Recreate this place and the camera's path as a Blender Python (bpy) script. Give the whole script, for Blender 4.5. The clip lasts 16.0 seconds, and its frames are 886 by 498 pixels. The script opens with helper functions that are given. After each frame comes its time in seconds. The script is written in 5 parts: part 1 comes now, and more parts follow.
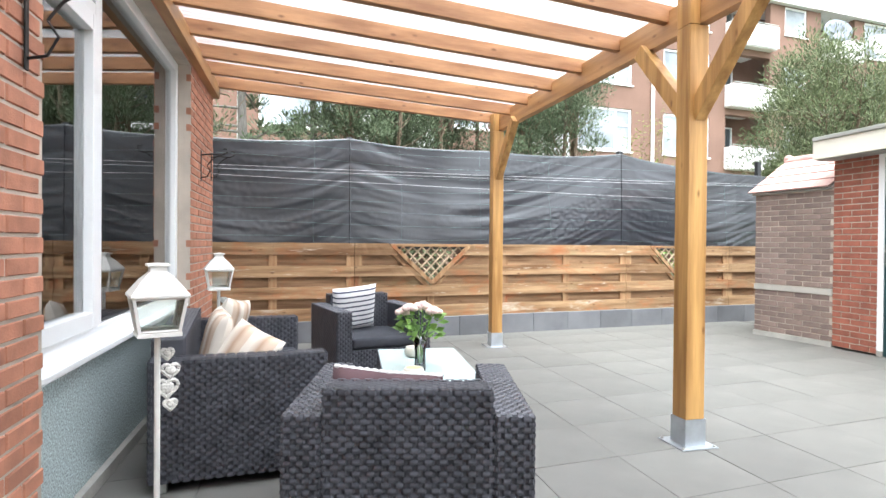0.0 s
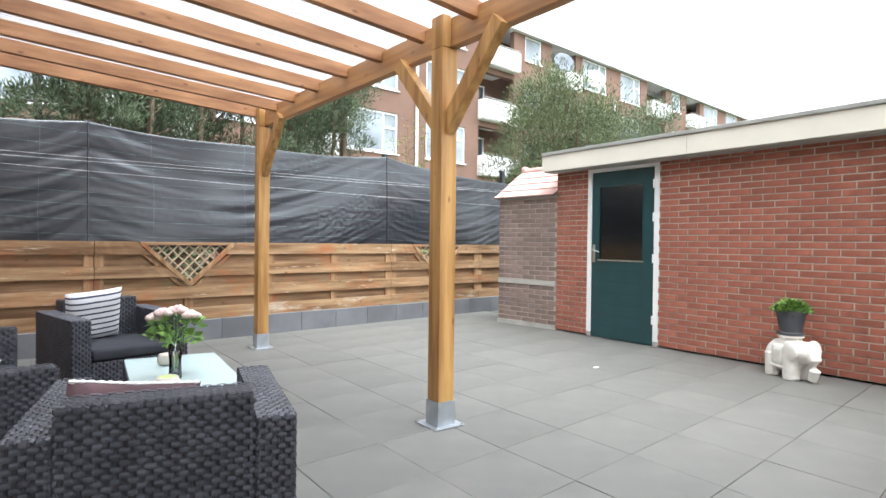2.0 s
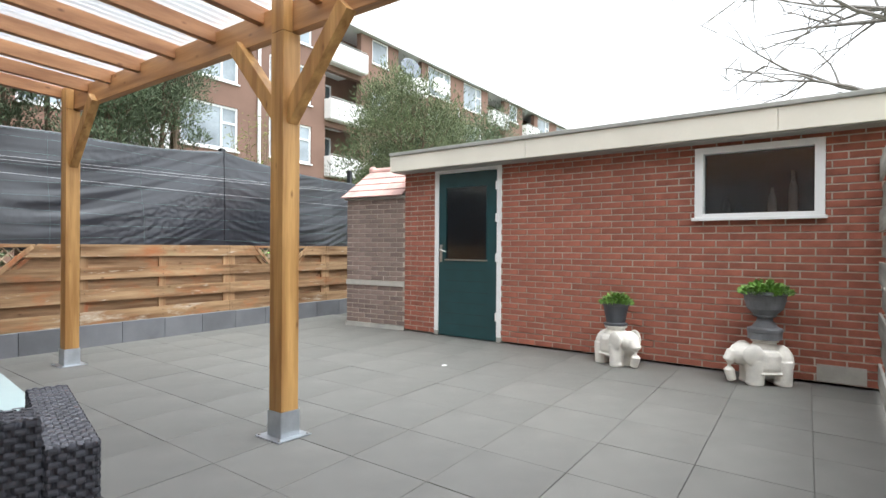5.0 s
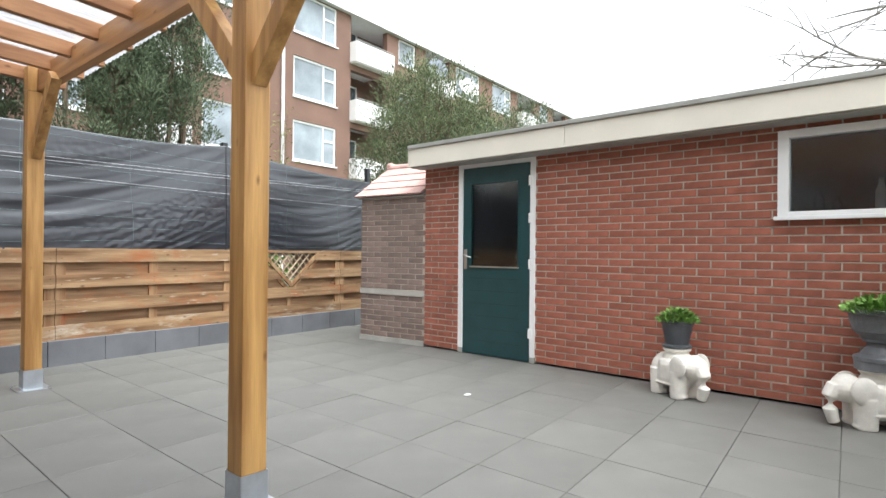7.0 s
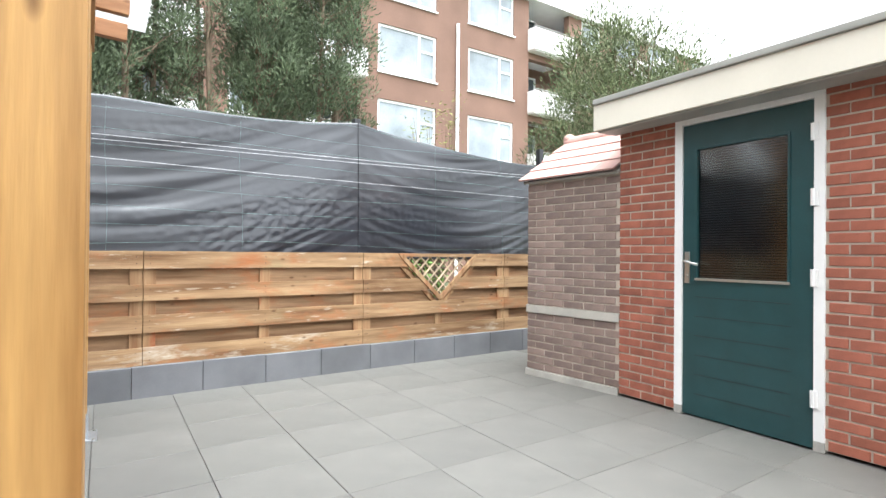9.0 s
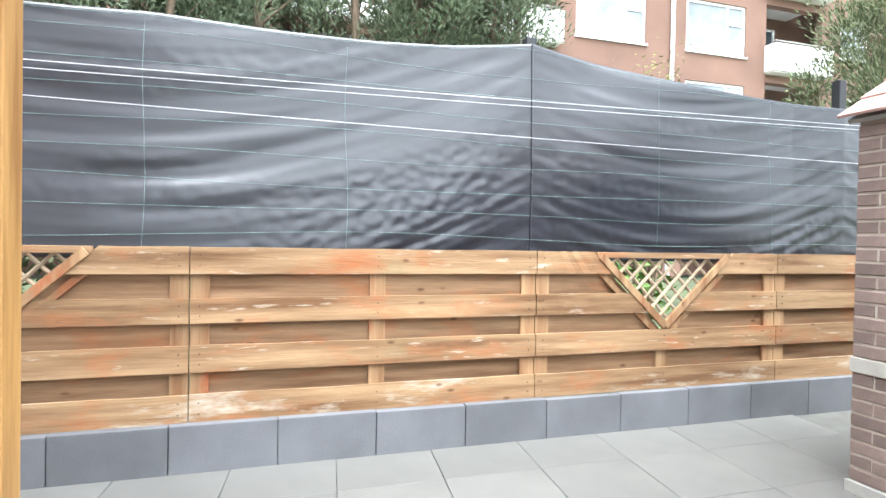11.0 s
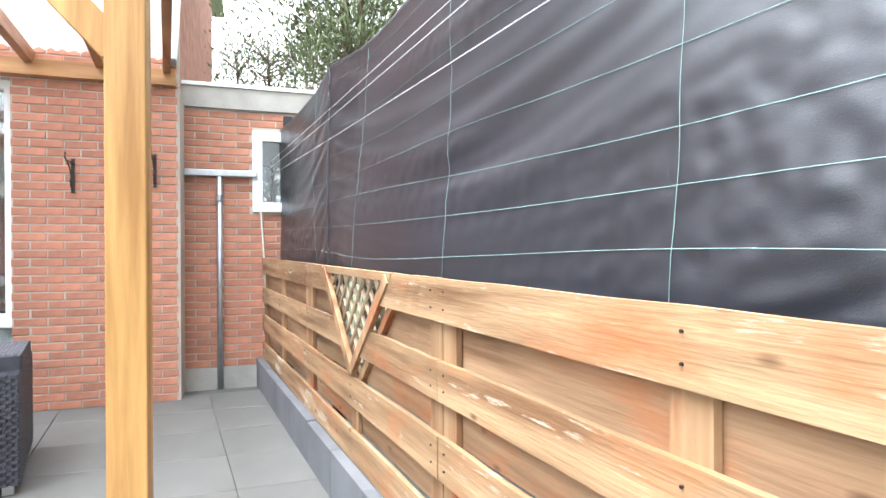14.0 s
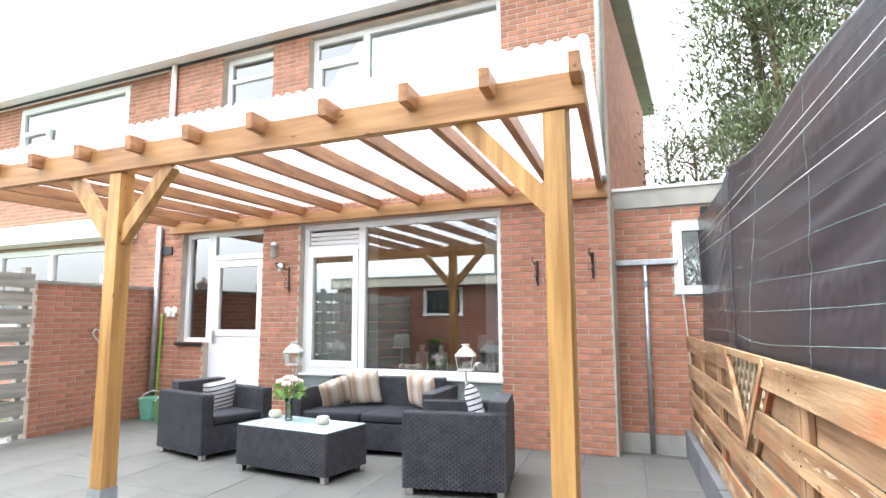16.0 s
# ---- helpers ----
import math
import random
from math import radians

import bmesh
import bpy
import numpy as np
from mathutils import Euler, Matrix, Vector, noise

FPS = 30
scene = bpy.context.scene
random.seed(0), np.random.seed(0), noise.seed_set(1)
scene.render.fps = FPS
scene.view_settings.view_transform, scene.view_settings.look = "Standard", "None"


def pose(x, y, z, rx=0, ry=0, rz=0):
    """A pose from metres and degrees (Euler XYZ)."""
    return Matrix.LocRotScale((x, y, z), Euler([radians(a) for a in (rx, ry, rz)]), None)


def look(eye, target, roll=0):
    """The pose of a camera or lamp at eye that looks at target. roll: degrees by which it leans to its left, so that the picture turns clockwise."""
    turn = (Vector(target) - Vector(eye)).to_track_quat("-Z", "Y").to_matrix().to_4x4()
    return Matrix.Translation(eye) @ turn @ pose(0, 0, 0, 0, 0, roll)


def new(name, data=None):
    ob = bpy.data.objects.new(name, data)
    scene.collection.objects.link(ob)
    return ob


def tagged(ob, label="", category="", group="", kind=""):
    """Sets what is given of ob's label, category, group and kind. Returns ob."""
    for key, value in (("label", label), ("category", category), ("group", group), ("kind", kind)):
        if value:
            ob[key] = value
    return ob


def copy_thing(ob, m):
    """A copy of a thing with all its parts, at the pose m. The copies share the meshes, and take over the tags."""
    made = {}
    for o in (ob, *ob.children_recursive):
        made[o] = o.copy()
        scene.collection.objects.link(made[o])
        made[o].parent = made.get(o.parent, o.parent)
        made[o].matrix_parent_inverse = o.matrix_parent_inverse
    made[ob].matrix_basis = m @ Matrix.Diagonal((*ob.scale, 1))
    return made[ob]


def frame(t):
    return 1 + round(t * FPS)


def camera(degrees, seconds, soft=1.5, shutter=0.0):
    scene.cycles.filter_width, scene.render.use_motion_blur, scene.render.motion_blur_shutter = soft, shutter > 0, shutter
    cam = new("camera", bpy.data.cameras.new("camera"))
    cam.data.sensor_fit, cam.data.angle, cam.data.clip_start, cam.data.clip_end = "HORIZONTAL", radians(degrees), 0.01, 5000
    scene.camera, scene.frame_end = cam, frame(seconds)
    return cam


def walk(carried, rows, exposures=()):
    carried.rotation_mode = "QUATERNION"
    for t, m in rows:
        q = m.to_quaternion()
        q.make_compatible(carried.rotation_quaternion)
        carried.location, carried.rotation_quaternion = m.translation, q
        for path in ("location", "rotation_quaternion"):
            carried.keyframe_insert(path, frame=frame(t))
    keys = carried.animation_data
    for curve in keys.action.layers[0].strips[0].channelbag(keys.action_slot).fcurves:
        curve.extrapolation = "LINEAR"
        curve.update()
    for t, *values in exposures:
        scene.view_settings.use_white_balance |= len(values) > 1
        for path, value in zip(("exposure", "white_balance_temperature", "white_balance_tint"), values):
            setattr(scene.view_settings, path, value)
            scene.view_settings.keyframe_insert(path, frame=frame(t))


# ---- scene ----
cam = camera(74.8, 16.0)
EXPO = 1.85
PATH = [
    (0, (0.512, 0.138, 1.127), (0.987, 2.08, 1.108), 0.5),
    (0.5, (0.491, 0.107, 1.117), (1.104, 2.01, 1.1), 0.7),
    (1, (0.473, 0.078, 1.131), (1.27, 1.912, 1.112), 0.6),
    (1.5, (0.483, 0.061, 1.136), (1.48, 1.794, 1.119), 0.7),
    (2, (0.503, 0.042, 1.144), (1.682, 1.657, 1.124), 0.7),
    (2.5, (0.522, 0.058, 1.13), (1.834, 1.568, 1.116), 0.6),
    (3, (0.521, 0.056, 1.123), (1.942, 1.463, 1.112), 0.5),
    (3.5, (0.528, 0.073, 1.118), (2.009, 1.417, 1.108), 0.6),
    (4, (0.547, 0.07, 1.125), (2.066, 1.371, 1.115), 0.3),
    (4.5, (0.554, 0.093, 1.112), (2.109, 1.35, 1.107), 0.4),
    (7, (1.332, 0.677, 1.112), (2.823, 2.01, 1.124), 0.5),
    (7.5, (1.696, 0.985, 1.099), (3.13, 2.379, 1.115), 0.7),
    (8, (2.093, 1.306, 1.122), (3.435, 2.789, 1.131), 0.4),
    (8.5, (2.424, 1.664, 1.122), (3.606, 3.277, 1.134), 0.5),
    (9, (2.74, 2.114, 1.124), (3.749, 3.841, 1.139), 0.5),
    (11.5, (3.865, 4.51, 1.19), (4.045, 6.502, 1.171), 0.8),
    (12, (4.087, 5.004, 1.106), (3.887, 6.993, 1.153), 0.5),
    (12.5, (4.482, 5.664, 1.202), (3.489, 7.401, 1.18), 0.2),
    (13, (4.599, 6.099, 1.202), (3.236, 7.562, 1.168), -0.1),
    (13.5, (4.643, 6.391, 1.22), (2.989, 7.515, 1.198), -0.2),
    (14, (4.734, 6.58, 1.222), (2.839, 7.218, 1.212), -0.2),
    (14.5, (4.908, 6.703, 1.245), (2.916, 6.891, 1.254), -0.0),
    (15, (5.096, 6.811, 1.268), (3.109, 6.6, 1.337), -0.1),
    (15.5, (5.261, 6.865, 1.275), (3.355, 6.276, 1.424), -0.2),
    (16, (5.515, 6.856, 1.295), (3.701, 6.049, 1.536), -0.2),
]
walk(cam, [(t, look(eye, target, roll)) for t, eye, target, roll in PATH],
     exposures=[(t, EXPO + e, k, 7.5) for t, e, k in ((0.0, 0.74, 6250), (1.5, 0.45, 6200), (3.0, 0.15, 6200), (4.5, 0.0, 6250), (7.0, 0.05, 6300), (9.0, 0.48, 6300), (11.5, 0.92, 6050), (12.5, 1.1, 6050), (14.0, 1.15, 6050), (15.0, 1.06, 6100), (16.0, 0.93, 6150))])

# ---- world, sun ----
world = bpy.data.worlds.new("overcast_sky")
scene.world = world
world.use_nodes = True
wn, wl = world.node_tree.nodes, world.node_tree.links
sky = wn.new("ShaderNodeTexSky")
sky.sky_type = "NISHITA"
sky.sun_disc = False
sky.sun_elevation = radians(70)
sky.sun_rotation = radians(200)
sky.dust_density = 3.0
grey = wn.new("ShaderNodeHueSaturation")
grey.inputs["Saturation"].default_value = 0.12
wl.new(sky.outputs[0], grey.inputs["Color"])
wl.new(grey.outputs[0], wn["Background"].inputs["Color"])
wn["Background"].inputs["Strength"].default_value = 0.15
sun = new("sun", bpy.data.lights.new("sun", "SUN"))
sun.data.energy = 0.85
sun.data.angle = radians(50)
sun.data.color = (0.94, 0.98, 1.0)
sun.matrix_world = look((3, -3.5, 12), (0, 1, 0))


# ---- materials ----
def mat(name, col, rough=0.7, metal=0.0, vary=0.12, scale=6.0, bump=0.15, grain=60.0, stretch=(1, 1, 1), second=None, per=0.0, spec=0.5, bdist=0.004, worn=(), knots=None):
    """A surface with stains at one scale, grain at a finer one, and variation from piece to piece."""
    m = bpy.data.materials.new(name)
    m.use_nodes = True
    n, l = m.node_tree.nodes, m.node_tree.links
    p = n["Principled BSDF"]
    tc = n.new("ShaderNodeTexCoord")
    mp = n.new("ShaderNodeMapping")
    mp.inputs["Scale"].default_value = stretch
    l.new(tc.outputs["Object"], mp.inputs["Vector"])
    big = n.new("ShaderNodeTexNoise")
    big.inputs["Scale"].default_value = scale
    big.inputs["Detail"].default_value = 5
    fine = n.new("ShaderNodeTexNoise")
    fine.inputs["Scale"].default_value = grain
    fine.inputs["Detail"].default_value = 4
    for t in (big, fine):
        l.new(mp.outputs[0], t.inputs["Vector"])
    mix = n.new("ShaderNodeMix")
    mix.data_type = "RGBA"
    a = tuple(c * (1 - vary) for c in col)
    b = second or tuple(min(1, c * (1 + vary)) for c in col)
    mix.inputs["A"].default_value = (*a, 1)
    mix.inputs["B"].default_value = (*b, 1)
    ramp = n.new("ShaderNodeMapRange")
    ramp.inputs["From Min"].default_value = 0.33
    ramp.inputs["From Max"].default_value = 0.67
    l.new(big.outputs["Fac"], ramp.inputs["Value"])
    l.new(ramp.outputs[0], mix.inputs["Factor"])
    col_out = mix.outputs["Result"]
    for k, (wc, lo, hi, ws, wst) in enumerate(worn):
        wm = n.new("ShaderNodeMapping")
        wm.inputs["Scale"].default_value = wst
        wm.inputs["Location"].default_value = (3.1 * k, 1.7 * k, 5.3)
        l.new(tc.outputs["Object"], wm.inputs["Vector"])
        wt = n.new("ShaderNodeTexNoise")
        wt.inputs["Scale"].default_value = ws
        wt.inputs["Detail"].default_value = 7
        wt.inputs["Roughness"].default_value = 0.65
        l.new(wm.outputs[0], wt.inputs["Vector"])
        wr = n.new("ShaderNodeMapRange")
        wr.inputs["From Min"].default_value, wr.inputs["From Max"].default_value = lo, hi
        l.new(wt.outputs["Fac"], wr.inputs["Value"])
        wx = n.new("ShaderNodeMix")
        wx.data_type = "RGBA"
        wx.inputs["B"].default_value = (*wc, 1)
        l.new(wr.outputs[0], wx.inputs["Factor"])
        l.new(col_out, wx.inputs["A"])
        col_out = wx.outputs["Result"]
    if knots:
        km = n.new("ShaderNodeMapping")
        km.inputs["Scale"].default_value = knots
        l.new(tc.outputs["Object"], km.inputs["Vector"])
        kv = n.new("ShaderNodeTexVoronoi")
        kv.inputs["Scale"].default_value = 1.0
        l.new(km.outputs[0], kv.inputs["Vector"])
        kr_ = n.new("ShaderNodeMapRange")
        kr_.inputs["From Min"].default_value, kr_.inputs["From Max"].default_value = 0.12, 0.04
        kr_.inputs["To Max"].default_value = 0.75
        l.new(kv.outputs["Distance"], kr_.inputs["Value"])
        kx = n.new("ShaderNodeMix")
        kx.data_type = "RGBA"
        kx.inputs["B"].default_value = (col[0] * 0.35, col[1] * 0.3, col[2] * 0.3, 1)
        l.new(kr_.outputs[0], kx.inputs["Factor"])
        l.new(col_out, kx.inputs["A"])
        col_out = kx.outputs["Result"]
    hs = n.new("ShaderNodeHueSaturation")
    l.new(col_out, hs.inputs["Color"])
    val = n.new("ShaderNodeMath")
    val.operation = "MULTIPLY_ADD"
    val.inputs[1].default_value = vary * 1.2
    val.inputs[2].default_value = 1 - vary * 0.6
    l.new(fine.outputs["Fac"], val.inputs[0])
    last = val.outputs[0]
    if per:
        info = n.new("ShaderNodeObjectInfo")
        geo = n.new("ShaderNodeNewGeometry")
        add = n.new("ShaderNodeMath")
        add.operation = "ADD"
        l.new(info.outputs["Random"], add.inputs[0])
        l.new(geo.outputs["Random Per Island"], add.inputs[1])
        fr = n.new("ShaderNodeMath")
        fr.operation = "FRACT"
        l.new(add.outputs[0], fr.inputs[0])
        pv = n.new("ShaderNodeMath")
        pv.operation = "MULTIPLY_ADD"
        pv.inputs[1].default_value = per
        pv.inputs[2].default_value = 1 - per / 2
        l.new(fr.outputs[0], pv.inputs[0])
        mul = n.new("ShaderNodeMath")
        mul.operation = "MULTIPLY"
        l.new(pv.outputs[0], mul.inputs[0])
        l.new(last, mul.inputs[1])
        last = mul.outputs[0]
    l.new(last, hs.inputs["Value"])
    l.new(hs.outputs[0], p.inputs["Base Color"])
    p.inputs["Roughness"].default_value = rough
    p.inputs["Metallic"].default_value = metal
    p.inputs["Specular IOR Level"].default_value = spec
    if bump:
        bp = n.new("ShaderNodeBump")
        bp.inputs["Strength"].default_value = bump
        bp.inputs["Distance"].default_value = bdist
        l.new(fine.outputs["Fac"], bp.inputs["Height"])
        l.new(bp.outputs[0], p.inputs["Normal"])
    return m


def wood(name, axis, a, b, rough=0.55, per=0.25, worn=(), vary=0.2, bump=0.35):
    st, kn = [16, 16, 16], [9, 9, 9]
    st["xyz".index(axis)] = 1.1
    kn["xyz".index(axis)] = 4.0
    return mat(name, a, rough, 0, vary, 1.0, bump, 7.0, tuple(st), b, per, 0.35, 0.003, worn, tuple(kn))


STAIN = ((0.34, 0.125, 0.048), 0.52, 0.72, 1.5, (1.2, 3, 3))
FLAKE = ((0.55, 0.47, 0.37), 0.61, 0.74, 4.0, (1.0, 5, 7))
MOSS = ((0.20, 0.20, 0.10), 0.62, 0.9, 1.0, (1, 2, 2))


def glass(name, tint=(0.9, 0.95, 0.95), rough=0.0, thin=0.82):
    m = bpy.data.materials.new(name)
    m.use_nodes = True
    n, l = m.node_tree.nodes, m.node_tree.links
    n.remove(n["Principled BSDF"])
    tr = n.new("ShaderNodeBsdfTransparent")
    tr.inputs[0].default_value = (*tint, 1)
    gl = n.new("ShaderNodeBsdfGlossy")
    gl.inputs["Roughness"].default_value = rough
    lw = n.new("ShaderNodeFresnel")
    lw.inputs["IOR"].default_value = 1.52
    ad = n.new("ShaderNodeMath")
    ad.operation = "ADD"
    ad.use_clamp = True
    ad.inputs[1].default_value = 1 - thin
    l.new(lw.outputs[0], ad.inputs[0])
    mx = n.new("ShaderNodeMixShader")
    l.new(ad.outputs[0], mx.inputs[0])
    l.new(tr.outputs[0], mx.inputs[1])
    l.new(gl.outputs[0], mx.inputs[2])
    l.new(mx.outputs[0], n["Material Output"].inputs[0])
    return m


def sheet_plastic(name):
    m = bpy.data.materials.new(name)
    m.use_nodes = True
    n, l = m.node_tree.nodes, m.node_tree.links
    n.remove(n["Principled BSDF"])
    tr = n.new("ShaderNodeBsdfTransparent")
    tr.inputs[0].default_value = (0.95, 0.945, 0.985, 1)
    tl = n.new("ShaderNodeBsdfTranslucent")
    tl.inputs[0].default_value = (0.9, 0.9, 0.93, 1)
    gl = n.new("ShaderNodeBsdfGlossy")
    gl.inputs["Roughness"].default_value = 0.12
    m1, m2 = n.new("ShaderNodeMixShader"), n.new("ShaderNodeMixShader")
    m1.inputs[0].default_value = 0.42
    fr = n.new("ShaderNodeFresnel")
    fr.inputs["IOR"].default_value = 1.5
    l.new(tr.outputs[0], m1.inputs[1])
    l.new(tl.outputs[0], m1.inputs[2])
    half = n.new("ShaderNodeMath")
    half.operation = "MULTIPLY"
    half.inputs[1].default_value = 0.3
    l.new(fr.outputs[0], half.inputs[0])
    l.new(half.outputs[0], m2.inputs[0])
    l.new(m1.outputs[0], m2.inputs[1])
    l.new(gl.outputs[0], m2.inputs[2])
    l.new(m2.outputs[0], n["Material Output"].inputs[0])
    return m


M_BRICK = mat("red_brick", (0.295, 0.098, 0.062), 0.88, 0, 0.2, 9, 0.5, 130, per=0.28, bdist=0.003, worn=(((0.36, 0.30, 0.27), 0.66, 0.80, 1.1, (1, 1, 1)),))
M_BRICK_H = mat("house_brick", (0.40, 0.175, 0.108), 0.85, 0, 0.2, 9, 0.5, 130, per=0.3, bdist=0.003)
M_BRICK_B = mat("brown_brick", (0.20, 0.145, 0.125), 0.9, 0, 0.2, 8, 0.5, 120, per=0.4, bdist=0.003)
M_MORTAR = mat("mortar", (0.47, 0.41, 0.345), 0.95, 0, 0.15, 4, 0.5, 150)
M_BAND = mat("pale_band_stone", (0.40, 0.38, 0.34), 0.9, 0, 0.12, 6, 0.3, 90)
M_TILE = mat("grey_paving", (0.136, 0.133, 0.122), 0.6, 0, 0.13, 2.2, 0.35, 160, per=0.12, spec=0.4, worn=(((0.215, 0.21, 0.195), 0.58, 0.75, 0.9, (1, 1, 1)), ((0.115, 0.12, 0.095), 0.60, 0.78, 1.7, (1, 1, 1))))
M_JOINT = mat("sand_joint", (0.118, 0.115, 0.102), 0.95, 0, 0.2, 6, 0.3, 90)
M_KERB = mat("kerb_concrete", (0.132, 0.135, 0.143), 0.8, 0, 0.15, 3, 0.3, 140, per=0.25)
M_CONC = mat("concrete", (0.36, 0.35, 0.32), 0.9, 0, 0.2, 4, 0.4, 80)
M_EARTH = mat("soil_and_grass", (0.07, 0.085, 0.04), 0.95, 0, 0.4, 1.2, 0.5, 30)
M_FENCE = wood("weathered_fence_wood", "x", (0.235, 0.122, 0.055), (0.385, 0.25, 0.135), 0.8, 0.22, (STAIN, FLAKE, MOSS), 0.34, 0.7)
M_FENCE_LOW = wood("limed_fence_wood", "x", (0.235, 0.122, 0.055), (0.385, 0.25, 0.135), 0.85, 0.2, (STAIN, ((0.50, 0.43, 0.34), 0.54, 0.68, 1.6, (1.2, 3, 5))), 0.34, 0.7)
M_FENCE2 = wood("fence_wood_dark", "x", (0.23, 0.125, 0.062), (0.35, 0.22, 0.125), 0.85, 0.22, (STAIN, MOSS), 0.32, 0.6)
M_BATTEN = wood("fence_wood_batten", "z", (0.26, 0.13, 0.06), (0.40, 0.26, 0.14), 0.8, 0.3, (((0.30, 0.09, 0.035), 0.55, 0.7, 1.5, (3, 3, 1.2)),))
M_POST = wood("stained_pine_post", "z", (0.42, 0.21, 0.065), (0.56, 0.325, 0.115), 0.45, 0.1, (), 0.28)
M_BEAM = wood("stained_pine_beam", "y", (0.38, 0.185, 0.07), (0.50, 0.28, 0.12), 0.45, 0.1)
M_RAFT = wood("stained_pine_rafter", "x", (0.31, 0.14, 0.06), (0.43, 0.22, 0.10), 0.45, 0.15)
M_GREYWOOD = wood("grey_boards", "x", (0.30, 0.29, 0.26), (0.44, 0.43, 0.39), 0.85, 0.25)
M_ZINC = mat("galvanised_steel", (0.50, 0.53, 0.56), 0.42, 0.85, 0.12, 12, 0.1, 50)
M_WHITE = mat("white_paint", (0.80, 0.80, 0.79), 0.35, 0, 0.03, 3, 0.04, 60)
M_PVC = mat("white_plastic_frame", (0.83, 0.84, 0.84), 0.28, 0, 0.02, 3, 0.02, 60)
M_CREAM = mat("cream_fascia_board", (0.74, 0.70, 0.60), 0.5, 0, 0.04, 2, 0.05, 40)
M_TRIM = mat("grey_roof_trim", (0.33, 0.33, 0.30), 0.6, 0, 0.1, 4, 0.15, 80)
M_GREEN = mat("dark_green_paint", (0.016, 0.055, 0.060), 0.32, 0, 0.12, 4, 0.06, 60)
M_NET = mat("grey_fly_net", (0.17, 0.18, 0.19), 0.9, 0, 0.2, 4, 0.3, 300)
M_DARK = mat("black_plastic", (0.02, 0.021, 0.024), 0.5, 0, 0.1, 6, 0.1, 80)
M_WICKER = mat("anthracite_wicker", (0.058, 0.060, 0.072), 0.45, 0, 0.25, 14, 0.35, 300, per=0.12, bdist=0.002)
M_CUSH = mat("dark_seat_cushion", (0.03, 0.032, 0.04), 0.9, 0, 0.12, 8, 0.4, 400)
M_STEEL = mat("brushed_metal", (0.62, 0.62, 0.6), 0.3, 1.0, 0.06, 10, 0.05, 80)
M_PANEL = mat("blue_grey_pebbledash", (0.46, 0.54, 0.54), 0.9, 0, 0.5, 110, 0.9, 260, bdist=0.006)
M_STONEW = mat("cream_plaster", (0.74, 0.71, 0.65), 0.7, 0, 0.1, 14, 0.3, 90)
M_POT = mat("grey_pot", (0.075, 0.08, 0.09), 0.55, 0, 0.2, 9, 0.25, 90)
M_URN = mat("weathered_urn", (0.16, 0.165, 0.175), 0.7, 0, 0.25, 7, 0.35, 90)
M_LEAF = mat("bright_leaf", (0.16, 0.29, 0.06), 0.55, 0, 0.3, 10, 0, 40, per=0.6)
M_CONIFER = mat("conifer_green", (0.105, 0.14, 0.075), 0.75, 0, 0.3, 1.5, 0, 40, per=0.7)
M_THUJA = mat("thuja_green", (0.13, 0.16, 0.075), 0.75, 0, 0.3, 1.5, 0, 40, per=0.7)
M_SPRING = mat("spring_leaf", (0.22, 0.25, 0.06), 0.6, 0, 0.3, 2, 0, 40, per=0.6)
M_BARK = mat("bark", (0.17, 0.125, 0.085), 0.9, 0, 0.3, 8, 0.6, 50, (6, 6, 1))
M_BARKG = mat("grey_bark", (0.20, 0.185, 0.165), 0.9, 0, 0.25, 8, 0.5, 50, (6, 6, 1))
M_PINK = mat("pink_roof_tile", (0.52, 0.33, 0.29), 0.8, 0, 0.15, 7, 0.3, 90, per=0.2)
M_GLASS = glass("window_glass", (0.85, 0.9, 0.9), 0.0, 0.78)
M_WGLASS = glass("wired_glass", (0.66, 0.68, 0.69), 0.12, 0.975)
# opaque far panes; the pale sky reflection is painted into the base colour
M_FARGL_SKY = mat("far_glass_sky_tone", (0.28, 0.32, 0.35), 0.05, 0, 0.35, 0.6, 0, 20, spec=0.6)
M_TOPGL = mat("frosted_table_glass", (0.55, 0.68, 0.67), 0.12, 0, 0.03, 4, 0, 20)
M_SHEET = sheet_plastic("clear_corrugated_plastic")
M_STRIPE = None
M_ROOM = mat("room_wall", (0.30, 0.28, 0.25), 0.9, 0, 0.1, 2, 0, 30)
M_CURTAIN = mat("white_curtain", (0.75, 0.75, 0.73), 0.9, 0, 0.06, 8, 0, 30)
M_FARBRICK = mat("far_brick", (0.20, 0.118, 0.088), 0.9, 0, 0.15, 0.5, 0.2, 14)
M_WIRE = mat("white_cord", (0.75, 0.76, 0.78), 0.4, 0, 0.05, 5, 0, 30)
M_LINE = mat("green_thread", (0.22, 0.34, 0.33), 0.6, 0, 0.05, 5, 0, 30)
M_CLOTH = mat("black_woven_cloth", (0.017, 0.0195, 0.027), 0.33, 0, 0.15, 2.5, 0.3, 420, (1, 1, 1), spec=0.95, bdist=0.0015)


M_CLOTH.node_tree.nodes["Principled BSDF"].inputs["IOR"].default_value = 1.5


